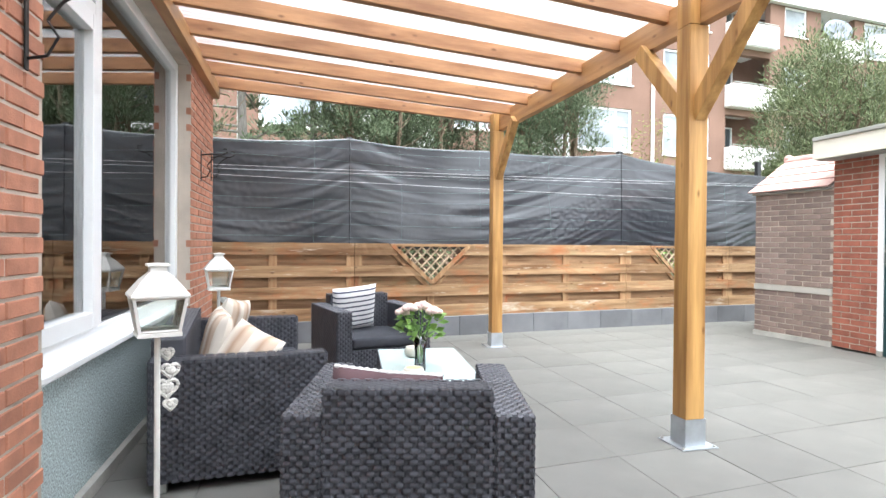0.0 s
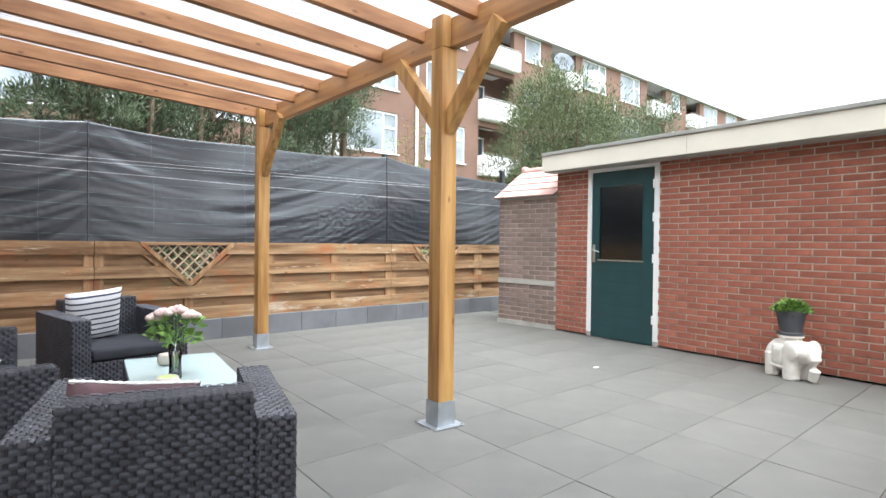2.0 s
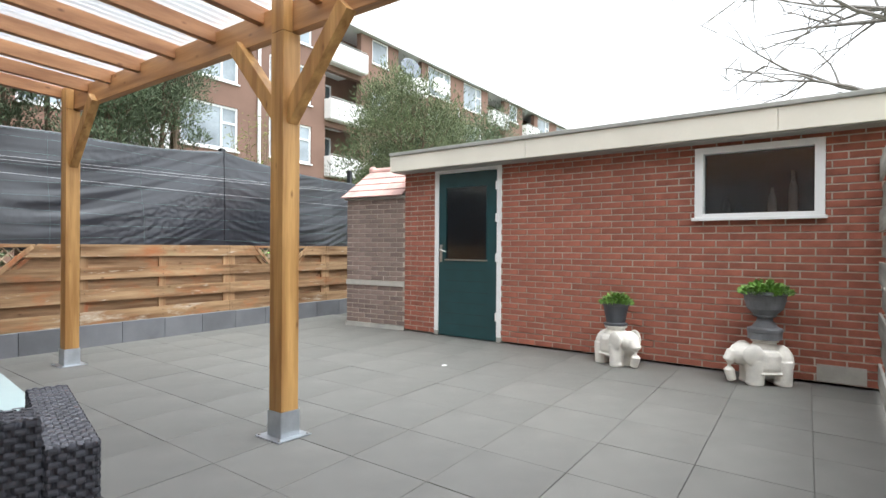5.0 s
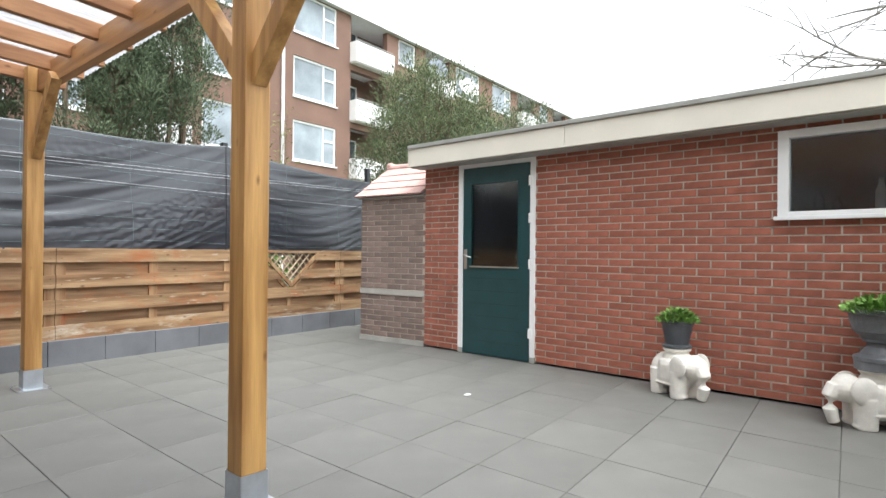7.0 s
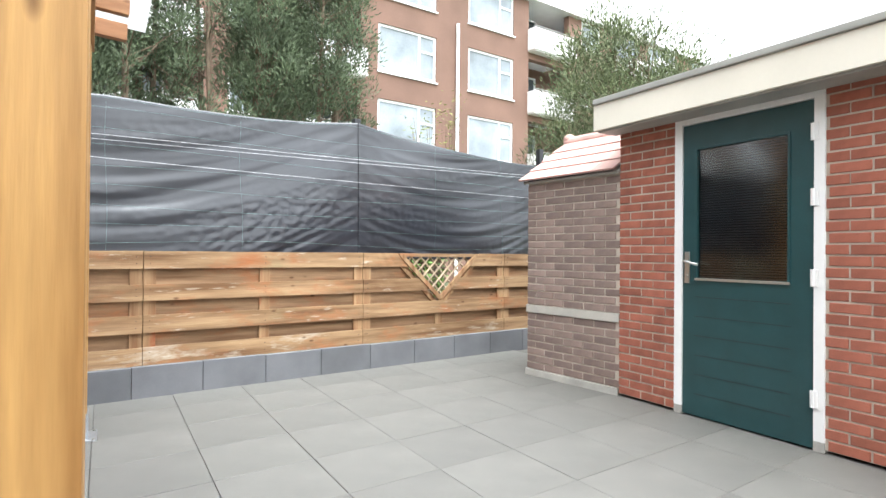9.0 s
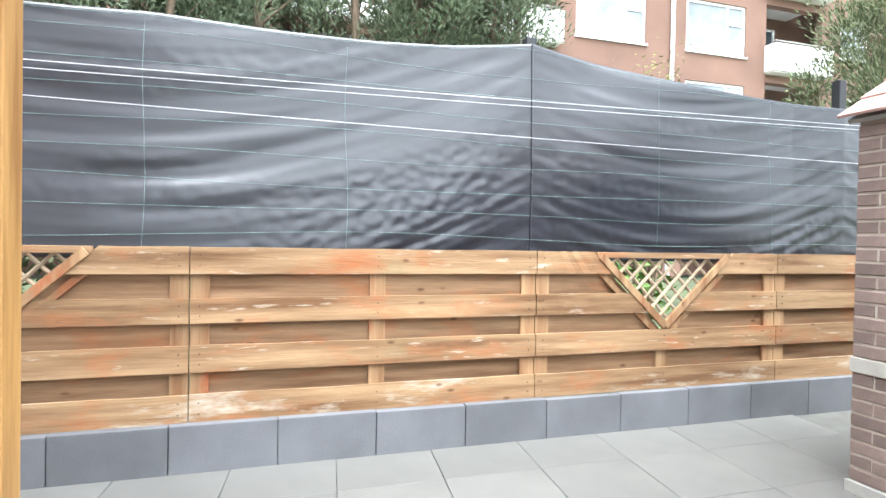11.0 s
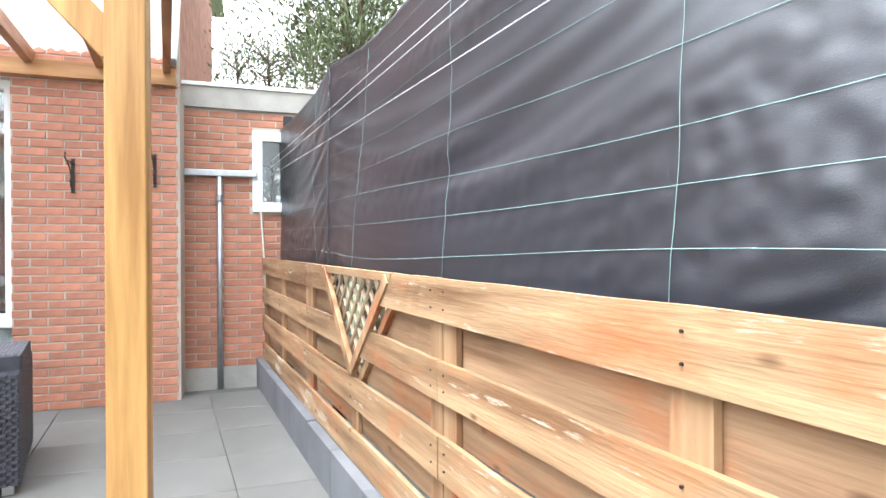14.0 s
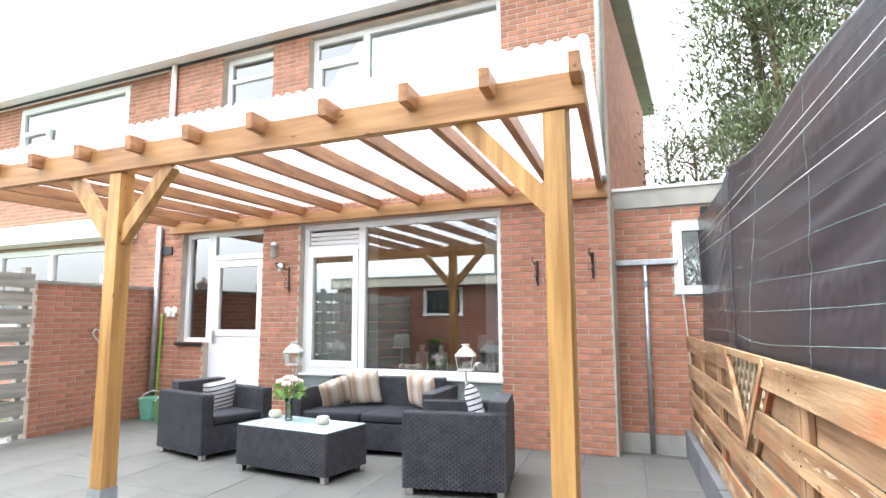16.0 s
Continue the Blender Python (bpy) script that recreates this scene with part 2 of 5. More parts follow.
# ---- building helpers ----
def box(bm, x0, x1, y0, y1, z0, z1, bev=0.0, m=None):
    r = bmesh.ops.create_cube(bm, size=1.0, matrix=Matrix.LocRotScale(((x0 + x1) / 2, (y0 + y1) / 2, (z0 + z1) / 2), None, (x1 - x0, y1 - y0, z1 - z0)))
    vs = r["verts"]
    if bev:
        es = list({e for v in vs for e in v.link_edges})
        o = bmesh.ops.bevel(bm, geom=es, offset=bev, segments=2, affect="EDGES", profile=0.6)
        vs = list({v for f in o["faces"] for v in f.verts} | {v for v in vs if v.is_valid})
    if m is not None:
        bmesh.ops.transform(bm, matrix=m, verts=vs)
    return vs


def cyl(bm, a, b, r0, r1=None, seg=16):
    a, b = Vector(a), Vector(b)
    d = b - a
    m = Matrix.Translation((a + b) / 2) @ d.to_track_quat("Z", "Y").to_matrix().to_4x4()
    return bmesh.ops.create_cone(bm, cap_ends=True, segments=seg, radius1=r0, radius2=r0 if r1 is None else r1, depth=d.length, matrix=m)["verts"]


def ball(bm, c, s, seg=16):
    return bmesh.ops.create_uvsphere(bm, u_segments=seg, v_segments=max(6, seg // 2), radius=1, matrix=Matrix.LocRotScale(c, None, s if hasattr(s, "__len__") else (s, s, s)))["verts"]


def lathe(bm, prof, c=(0, 0, 0), seg=28):
    rings = []
    for r, z in prof:
        rings.append([bm.verts.new((c[0] + r * math.cos(2 * math.pi * k / seg), c[1] + r * math.sin(2 * math.pi * k / seg), c[2] + z)) for k in range(seg)])
    for p, q in zip(rings, rings[1:]):
        for k in range(seg):
            bm.faces.new((p[k], p[(k + 1) % seg], q[(k + 1) % seg], q[k]))
    bm.faces.new(rings[0][::-1])
    bm.faces.new(rings[-1])


def tube(bm, pts, r, seg=8):
    pts = [Vector(p) for p in pts]
    rad = r if hasattr(r, "__len__") else [r] * len(pts)
    rings = []
    for i, p in enumerate(pts):
        d = (pts[min(i + 1, len(pts) - 1)] - pts[max(i - 1, 0)]).normalized()
        q = d.to_track_quat("Z", "Y")
        rings.append([bm.verts.new(p + q @ Vector((rad[i] * math.cos(2 * math.pi * k / seg), rad[i] * math.sin(2 * math.pi * k / seg), 0))) for k in range(seg)])
    for p, q in zip(rings, rings[1:]):
        for k in range(seg):
            bm.faces.new((p[k], p[(k + 1) % seg], q[(k + 1) % seg], q[k]))
    bm.faces.new(rings[0][::-1])
    bm.faces.new(rings[-1])


def part(name, bm, material, parent=None, label="", smooth=False):
    me = bpy.data.meshes.new(name)
    bmesh.ops.recalc_face_normals(bm, faces=bm.faces[:])
    bm.to_mesh(me)
    bm.free()
    if smooth:
        me.shade_smooth()
    me.materials.append(material)
    ob = new(name, me)
    ob.parent = parent
    if label:
        ob["label"] = label
    return ob


def pbox(name, material, parent, *a, bev=0.003, label=""):
    bm = bmesh.new()
    box(bm, *a, bev=bev)
    return part(name, bm, material, parent, label)


def thing(name, label, category, m=None, group="", kind=""):
    e = new(name)
    e.empty_display_size = 0.1
    if m is not None:
        e.matrix_world = m
    return tagged(e, label, category, group, kind)


def raw(name, verts, faces, material, parent=None, smooth=False):
    me = bpy.data.meshes.new(name)
    me.from_pydata(verts, [], faces)
    me.update()
    if smooth:
        me.shade_smooth()
    me.materials.append(material)
    ob = new(name, me)
    ob.parent = parent
    return ob


def cut_rects(u0, u1, z0, z1, holes):
    """Rectangles that fill a wall round its openings."""
    us = sorted({u0, u1, *[h for o in holes for h in o[:2] if u0 < h < u1]})
    out = []
    for a, b in zip(us, us[1:]):
        spans = sorted((max(o[2], z0), min(o[3], z1)) for o in holes if o[0] < b - 1e-6 and o[1] > a + 1e-6)
        z = z0
        for s, e in spans:
            if s > z + 1e-6:
                out.append((a, b, z, s))
            z = max(z, e)
        if z < z1 - 1e-6:
            out.append((a, b, z, z1))
    return out


BRICKS = {}


def brick_mesh(length, h, material):
    key = (round(length, 2), h, material.name)
    if key not in BRICKS:
        bm = bmesh.new()
        box(bm, 0, round(length, 2), -0.006, 0.03, 0, h, 0.0)
        es = [e for e in bm.edges if all(v.co.y < 0 for v in e.verts)]
        bmesh.ops.bevel(bm, geom=es, offset=0.003, segments=1, affect="EDGES")
        me = bpy.data.meshes.new("brick")
        bm.to_mesh(me)
        bm.free()
        me.materials.append(material)
        BRICKS[key] = me
    return BRICKS[key]


def brick_wall(name, m, length, z0, z1, thick, holes, material, near=0.0, limit=290, course=0.0655, bl=0.21, label="", mortar=None):
    """A wall in its own frame: u along, outside towards -y; mortar core and proud bricks. near: the u round which bricks are parts."""
    bm = bmesh.new()
    for a, b, c, d in cut_rects(0, length, z0, z1, holes):
        box(bm, a, b, 0.0, thick, c, d)
    w = part(name, bm, mortar or M_MORTAR)
    w.matrix_world = m
    tagged(w, label or "red brick wall with pale mortar joints", "wall", kind="structure")
    PENDING.append((w, length, z0, z1, holes, material, near, limit, course, bl))
    return w


PENDING = []


def lay_bricks():
    """The bricks of all walls: the nearest as pieces, the rest joined."""
    rnd = random.Random(5)
    for w, length, z0, z1, holes, material, near, limit, course, bl in PENDING:
        joint, h = 0.0115, course - 0.0115
        todo = []
        row = 0
        z = z0 + 0.004
        while z + h <= z1 + 0.01:
            x = -(bl + joint) * (0.5 if row % 2 else 0.0)
            while x < length:
                a, b = max(x, 0.0), min(x + bl, length)
                spans = [(a, b)]
                for o in holes:
                    if o[2] < z + h * 0.6 and o[3] > z + h * 0.4:
                        spans = [s for p, q in spans for s in ((p, min(q, o[0])), (max(p, o[1]), q)) if s[1] - s[0] > 0.03]
                todo += [(p, q, z) for p, q in spans if q - p > 0.03]
                x += bl + joint
            z += course
            row += 1
        todo.sort(key=lambda t: abs((t[0] + t[1]) / 2 - near) + 0.8 * abs(t[2] - 1.1))
        for p, q, zz in todo[:limit]:
            b = new("brick", brick_mesh(q - p, h, material))
            b.parent = w
            b.location = (p + rnd.uniform(-0.002, 0.002), rnd.uniform(-0.0025, 0.0015), zz)
        vs, fs = [], []
        for p, q, zz in todo[limit:]:
            k = len(vs)
            d = -0.006 + rnd.uniform(-0.0025, 0.0015)
            e = 0.003
            vs += [(p, 0.0, zz), (q, 0.0, zz), (q, 0.0, zz + h), (p, 0.0, zz + h), (p + e, d, zz + e), (q - e, d, zz + e), (q - e, d, zz + h - e), (p + e, d, zz + h - e)]
            fs += [(k + 4, k + 5, k + 6, k + 7), (k, k + 1, k + 5, k + 4), (k + 1, k + 2, k + 6, k + 5), (k + 2, k + 3, k + 7, k + 6), (k + 3, k, k + 4, k + 7)]
        if vs:
            o = raw("far_bricks", vs, fs, material, w)
            o["kind"] = "stuff"


SLOPE = 0.12
FANG = math.degrees(math.atan(SLOPE))
FENCE = pose(3.0, 7.16, 0, 0, 0, FANG)      # along the fence; -y looks into the garden
HX, WX = -0.32, -0.43                       # house: brick face, window face
SX = 6.30                                   # shed face
M_IRON = mat("wrought_iron", (0.03, 0.028, 0.027), 0.55, 0.6, 0.2, 20, 0.2, 60)

# ---- ground and paving ----
g = bmesh.new()
box(g, -1500, 1500, -1500, 1500, -0.5, -0.03)
tagged(part("ground", g, M_EARTH), "dark soil and grass round the houses", "ground", kind="structure")
fl = bmesh.new()
box(fl, -0.75, 8.0, -1.2, 8.2, -0.06, -0.012)
floor = tagged(part("floor", fl, M_JOINT), "grey concrete patio slabs with narrow sand joints", "paving", kind="structure")


def lay_paving():
    pitch, rnd = 0.525, random.Random(2)
    shared = []
    for k in range(6):
        bm = bmesh.new()
        w = pitch - 0.0035
        sh = SLOPE * w
        top = [(0, 0), (w, sh), (w, sh + w), (0, w)]
        e = 0.002
        ins = [(e, e), (w - e, sh + e), (w - e, sh + w - e), (e, w - e)]
        lo = [bm.verts.new((x, y, -0.03)) for x, y in top]
        mi = [bm.verts.new((x, y, -0.002)) for x, y in top]
        hi = [bm.verts.new((x, y, 0.0)) for x, y in ins]
        bm.faces.new(hi)
        for a, b in ((lo, mi), (mi, hi)):
            for i in range(4):
                bm.faces.new((a[i], a[(i + 1) % 4], b[(i + 1) % 4], b[i]))
        me = bpy.data.meshes.new("slab")
        bmesh.ops.recalc_face_normals(bm, faces=bm.faces[:])
        bm.to_mesh(me)
        bm.free()
        me.materials.append(M_TILE)
        shared.append(me)
    for i in range(-1, 14):
        for j in range(-2, 15):
            x = -0.46 + pitch * i
            y = 0.36 + pitch * j + SLOPE * (x - 2.8) - pitch * 2
            if x > 7.3 or x < -0.8 or y < -0.9 or y > 7.2 + SLOPE * (x - 3) or (x + pitch < -0.2 and y < 5.9):
                continue
            t = new("slab", shared[rnd.randrange(6)])
            t.parent = floor
            t.location = (x, y, rnd.uniform(-0.0015, 0.0005))
            t.rotation_euler = (rnd.uniform(-0.0015, 0.0015), rnd.uniform(-0.0015, 0.0015), 0)


# ---- shed ----
shed = pose(SX, 5.40, 0, 0, 0, -90)
D0, D1 = 5.40 - 4.88, 5.40 - 3.868
W0, W1 = 5.40 - 1.712, 5.40 - 0.688
brick_wall("wall_shed", shed, 7.2, 0.02, 2.10, 0.2, [(D0, D1, 0.0, 2.09), (W0, W1, 1.385, 2.055)], M_BRICK, near=2.0, label="red brick shed wall with thin pale joints")
for nm, a in (("wall_shed_side", (0.0, 0.2)), ("wall_shed_end", (7.0, 7.2))):
    tagged(pbox(nm, M_BRICK, None, SX + 0.2, SX + 3.4, 5.40 - a[1], 5.40 - a[0], 0, 2.1), "red brick side of the shed", "wall", kind="structure")
tagged(pbox("wall_shed_back", M_BRICK, None, SX + 3.4, SX + 3.6, -1.8, 5.4, 0, 2.1), "brick back of the shed", "wall", kind="structure")
tagged(pbox("floor_shed", M_CONC, None, SX + 0.2, SX + 3.4, -1.6, 5.2, -0.01, 0.01), "bare concrete floor in the shed", "floor", kind="structure")
roof = thing("shed_roof", "flat felt roof with a cream fascia board and grey trim", "roof", kind="structure")
pbox("roof_deck", M_TRIM, roof, SX - 0.2, SX + 3.7, -1.85, 5.42, 2.18, 2.32)
for a, b in ((-1.85, 1.0), (1.004, 3.42), (3.424, 5.45)):
    pbox("fascia_board", M_CREAM, roof, SX - 0.225, SX - 0.2, a, b, 2.10, 2.30, bev=0.002)
pbox("roof_trim", M_TRIM, roof, SX - 0.245, SX - 0.16, -1.85, 5.47, 2.302, 2.345, bev=0.008)
pbox("fascia_end", M_CREAM, roof, SX - 0.225, SX + 3.6, 5.452, 5.475, 2.10, 2.30, bev=0.002)
pbox("soffit", M_TRIM, roof, SX - 0.2, SX, -1.85, 5.45, 2.085, 2.10, bev=0)
for vx, vy in ((6.62, 5.12), (6.75, 4.45)):
    v = thing("roof_vent", "small grey plastic vent cap on the felt roof", "roof vent", pose(vx, vy, 2.32), group="roof vents")
    bm = bmesh.new()
    cyl(bm, (0, 0, 0), (0, 0, 0.10), 0.07)
    part("pipe", bm, M_POT, v, smooth=False)
    bm = bmesh.new()
    cyl(bm, (0, 0, 0.10), (0, 0, 0.135), 0.10, 0.085, 20)
    part("cap", bm, M_POT, v)

# shed door: its own frame, u along the wall
dr = thing("door_1", "dark green shed door with ribbed dark glass pane", "door", shed, kind="structure")
fw = 0.062
pbox("frame_jamb", M_WHITE, dr, D0, D0 + fw, -0.012, 0.11, 0.06, 2.085)
pbox("frame_jamb", M_WHITE, dr, D1 - fw, D1, -0.012, 0.11, 0.06, 2.085)
for a in (D0, D1 - fw):
    pbox("jamb_foot", M_CONC, dr, a, a + fw, -0.012, 0.11, 0.0, 0.06)
pbox("frame_head", M_WHITE, dr, D0 + fw, D1 - fw, -0.012, 0.11, 2.045, 2.085)
a, b = D0 + fw + 0.003, D1 - fw - 0.003
leaf = bmesh.new()
g0, g1, gz0, gz1 = a + 0.115, b - 0.15, 0.97, 1.86
for r in ((a, g0, 0.012, 2.04), (g1, b, 0.012, 2.04), (g0, g1, 0.012, gz0), (g0, g1, gz1, 2.04)):
    box(leaf, r[0], r[1], 0.0, 0.045, r[2], r[3])
lf = part("door_leaf", leaf, M_GREEN, dr)
# grooves are not cut: thin black strips paint the shade in them
for k in range(6):
    zz = 0.16 + 0.135 * k
    pbox("groove", M_DARK, lf, g0 - 0.02, g1 + 0.02, -0.0015, 0.0, zz, zz + 0.004, bev=0)
for r in ((g0 - 0.015, g0, gz0, gz1), (g1, g1 + 0.015, gz0, gz1), (g0 - 0.015, g1 + 0.015, gz1, gz1 + 0.015)):
    pbox("glazing_bead", M_GREEN, lf, r[0], r[1], -0.008, 0.0, r[2], r[3], bev=0.002)
pbox("glazing_sill", M_STEEL, lf, g0 - 0.015, g1 + 0.015, -0.012, 0.0, gz0 - 0.018, gz0 - 0.002, bev=0.002)
pbox("pane", M_WGLASS, lf, g0, g1, 0.012, 0.016, gz0, gz1, bev=0, label="dark glass pane")
bl = bmesh.new()
nsl = 52
for k in range(nsl):
    zz = gz0 + (gz1 - gz0) * (k + 0.5) / nsl
    box(bl, g0, g1, 0.020, 0.032, zz - 0.0058, zz + 0.0050)
part("blind_slats", bl, M_URN, lf, "closed dark slatted blind behind the pane")
# black sheet added behind the slats in place of the shed's dark inside
pbox("pane_backing", M_DARK, lf, g0, g1, 0.038, 0.045, gz0, gz1, bev=0)
bm = bmesh.new()
box(bm, a + 0.018, a + 0.058, -0.010, 0.0, 0.93, 1.15, 0.004)
pl = part("lock_plate", bm, M_STEEL, lf, "brushed metal lock plate")
bm = bmesh.new()
tube(bm, [(a + 0.038, -0.01, 1.085), (a + 0.038, -0.045, 1.085), (a + 0.06, -0.052, 1.083), (a + 0.15, -0.05, 1.06)], 0.009, 10)
part("handle", bm, M_STEEL, pl, smooth=True)
bm = bmesh.new()
cyl(bm, (a + 0.038, -0.01, 0.98), (a + 0.038, -0.018, 0.98), 0.012)
part("key_cylinder", bm, M_STEEL, pl)
for zz in (0.25, 0.95, 1.42, 1.80):
    bm = bmesh.new()
    box(bm, b - 0.012, b + 0.03, -0.02, -0.012, zz, zz + 0.1, 0.002)
    cyl(bm, (b + 0.003, -0.02, zz), (b + 0.003, -0.02, zz + 0.1), 0.009, None, 10)
    part("hinge", bm, M_WHITE, dr)

wd = thing("window_1", "white painted shed window with dark glass", "window", shed, kind="structure")
for r in ((W0, W0 + 0.075, 1.385, 2.05), (W1 - 0.075, W1, 1.385, 2.05)):
    pbox("frame_side", M_WHITE, wd, r[0], r[1], -0.03, 0.09, r[2], r[3], bev=0.004)
pbox("frame_head", M_WHITE, wd, W0 + 0.075, W1 - 0.075, -0.03, 0.09, 1.99, 2.05, bev=0.004)
pbox("frame_base", M_WHITE, wd, W0 + 0.075, W1 - 0.075, -0.03, 0.09, 1.385, 1.44, bev=0.004)
pbox("sill", M_WHITE, wd, W0 - 0.02, W1 + 0.02, -0.06, -0.03, 1.375, 1.405, bev=0.005)
pbox("pane", M_WGLASS, wd, W0 + 0.07, W1 - 0.07, 0.03, 0.035, 1.435, 1.995, bev=0)
pbox("net_curtain", M_NET, wd, W0 + 0.02, W1 - 0.02, 0.12, 0.125, 1.40, 2.03, bev=0, label="dark net hanging behind the pane")
# things on the inside sill of the shed window
for k, (du, hh, cc) in enumerate(((0.25, 0.16, M_URN), (0.36, 0.1, M_URN), (0.62, 0.22, M_STONEW), (0.78, 0.36, M_STONEW))):
    bm = bmesh.new()
    lathe(bm, [(0.02, 0), (0.035, 0.01), (0.035, hh * 0.6), (0.015, hh * 0.8), (0.015, hh)])
    j = part("jar", bm, cc, None, smooth=True)
    j.matrix_world = shed @ pose(W0 + du, 0.085, 1.44)
    tagged(j, "dusty pale jar on the shed window ledge", "jar", group="jars on the ledge")
tagged(pbox("patch", M_BAND, None, SX - 0.014, SX - 0.009, 0.40, 0.74, 0.03, 0.17, bev=0), "grey cement repair at the foot of the shed wall", "cement patch", kind="structure")

# ---- lean-to beside the shed ----
L1, R1 = Vector((6.187, 6.42)), Vector((6.304, 5.40))
d = R1 - L1
lean = Matrix.Translation((L1.x, L1.y, 0)) @ Matrix.Rotation(math.atan2(d.y, d.x), 4, "Z")
LL = d.length
brick_wall("wall_leanto", lean, LL, 0.06, 0.58, 0.12, [], M_BRICK_B, near=0.4, limit=120, label="brown brick lean-to wall with white joints")
brick_wall("wall_leanto_upper", lean, LL, 0.655, 1.80, 0.12, [], M_BRICK_B, near=0.4, limit=180, label="brown brick lean-to wall with white joints")
o = pbox("stone_band", M_BAND, None, -0.005, LL - 0.004, -0.017, 0.12, 0.583, 0.652, bev=0.003)
o.matrix_world = lean
tagged(o, "pale stone band across the brown brick lean-to", "stone band", kind="structure")
o = pbox("leanto_plinth", M_CONC, None, -0.01, LL - 0.006, -0.022, 0.12, -0.01, 0.058, bev=0.004)
o.matrix_world = lean
tagged(o, "mossy concrete foot of the lean-to", "plinth", kind="structure")
o = pbox("wall_leanto_side", M_BRICK_B, None, 0.0, 0.1, 0.122, 1.1, 0, 1.80, bev=0)
o.matrix_world = lean
tagged(o, "brown brick side of the lean-to", "wall", kind="structure")
o = pbox("wall_leanto_back", M_BRICK_B, None, 0.102, LL - 0.02, 1.0, 1.1, 0, 1.80, bev=0)
o.matrix_world = lean
tagged(o, "brown brick back of the lean-to", "wall", kind="structure")
tr = thing("leanto_roof", "pink weathered roof tiles on the small lean-to", "roof", lean, kind="structure")
sl = math.radians(34)
bm = bmesh.new()
box(bm, -0.03, LL - 0.004, 0.0, 0.78, -0.03, -0.008, m=pose(0, -0.05, 1.80) @ Matrix.Rotation(sl, 4, "X"))
part("roof_boards", bm, M_TRIM, tr)
for row in range(4):
    for k in range(5):
        u = -0.05 + k * (LL + 0.04) / 5
        bm = bmesh.new()
        box(bm, u, u + (LL + 0.04) / 5 - 0.004, -0.02, 0.215, 0.0, 0.016, 0.003, m=pose(0, -0.06, 1.80) @ Matrix.Rotation(sl, 4, "X") @ pose(0, 0.185 * row, 0.014, -3.5))
        part("roof_tile", bm, M_PINK, tr)
bm = bmesh.new()
tube(bm, [(-0.06, 0.60, 2.25), (LL, 0.60, 2.25)], 0.055, 12)
part("ridge_tile", bm, M_PINK, tr)
bm = bmesh.new()
ball(bm, (-0.03, 0.60, 2.285), (0.06, 0.06, 0.05), 14)
part("ridge_knob", bm, M_PINK, tr, smooth=True)

# ---- fence ----
PAN = [(-3.72, -1.90, False), (-1.90, 0.0, True), (0.0, 1.93, False), (1.93, 3.80, True), (3.80, 5.6, False)]
FR = [(0.985, 1.122), (0.735, 0.862), (0.487, 0.622), (0.235, 0.375)]
BK = [(0.850, 0.995), (0.608, 0.742), (0.362, 0.495)]
kr = random.Random(8)
M_LATH = mat("pale_lath_wood", (0.40, 0.31, 0.21), 0.8, 0, 0.2, 8, 0.2, 60, per=0.3)


def slat(name, parent, segs, y0, y1, z0, z1, material, cut=None):
    """A board, split by a V cut where there is one; cut(z) gives the half width."""
    for s0, s1, la, ra in segs:
        bm = bmesh.new()
        n = 10
        jit = [kr.uniform(-0.002, 0.002) for _ in range(n + 1)]
        cols = []
        for i in range(n + 1):
            f = i / n
            colv = []
            for z in (z0, z1):
                lo = la(z) if la else s0
                hi = ra(z) if ra else s1
                for y in (y0, y1):
                    colv.append(bm.verts.new((lo + (hi - lo) * f, y + jit[i], z + (jit[i] if z == z1 else 0))))
            cols.append(colv)
        for p, q in zip(cols, cols[1:]):
            for a, b in ((0, 1), (1, 3), (3, 2), (2, 0)):
                bm.faces.new((p[a], p[b], q[b], q[a]))
        bm.faces.new((cols[0][0], cols[0][1], cols[0][3], cols[0][2]))
        bm.faces.new((cols[-1][0], cols[-1][1], cols[-1][3], cols[-1][2]))
        part(name, bm, material, parent)


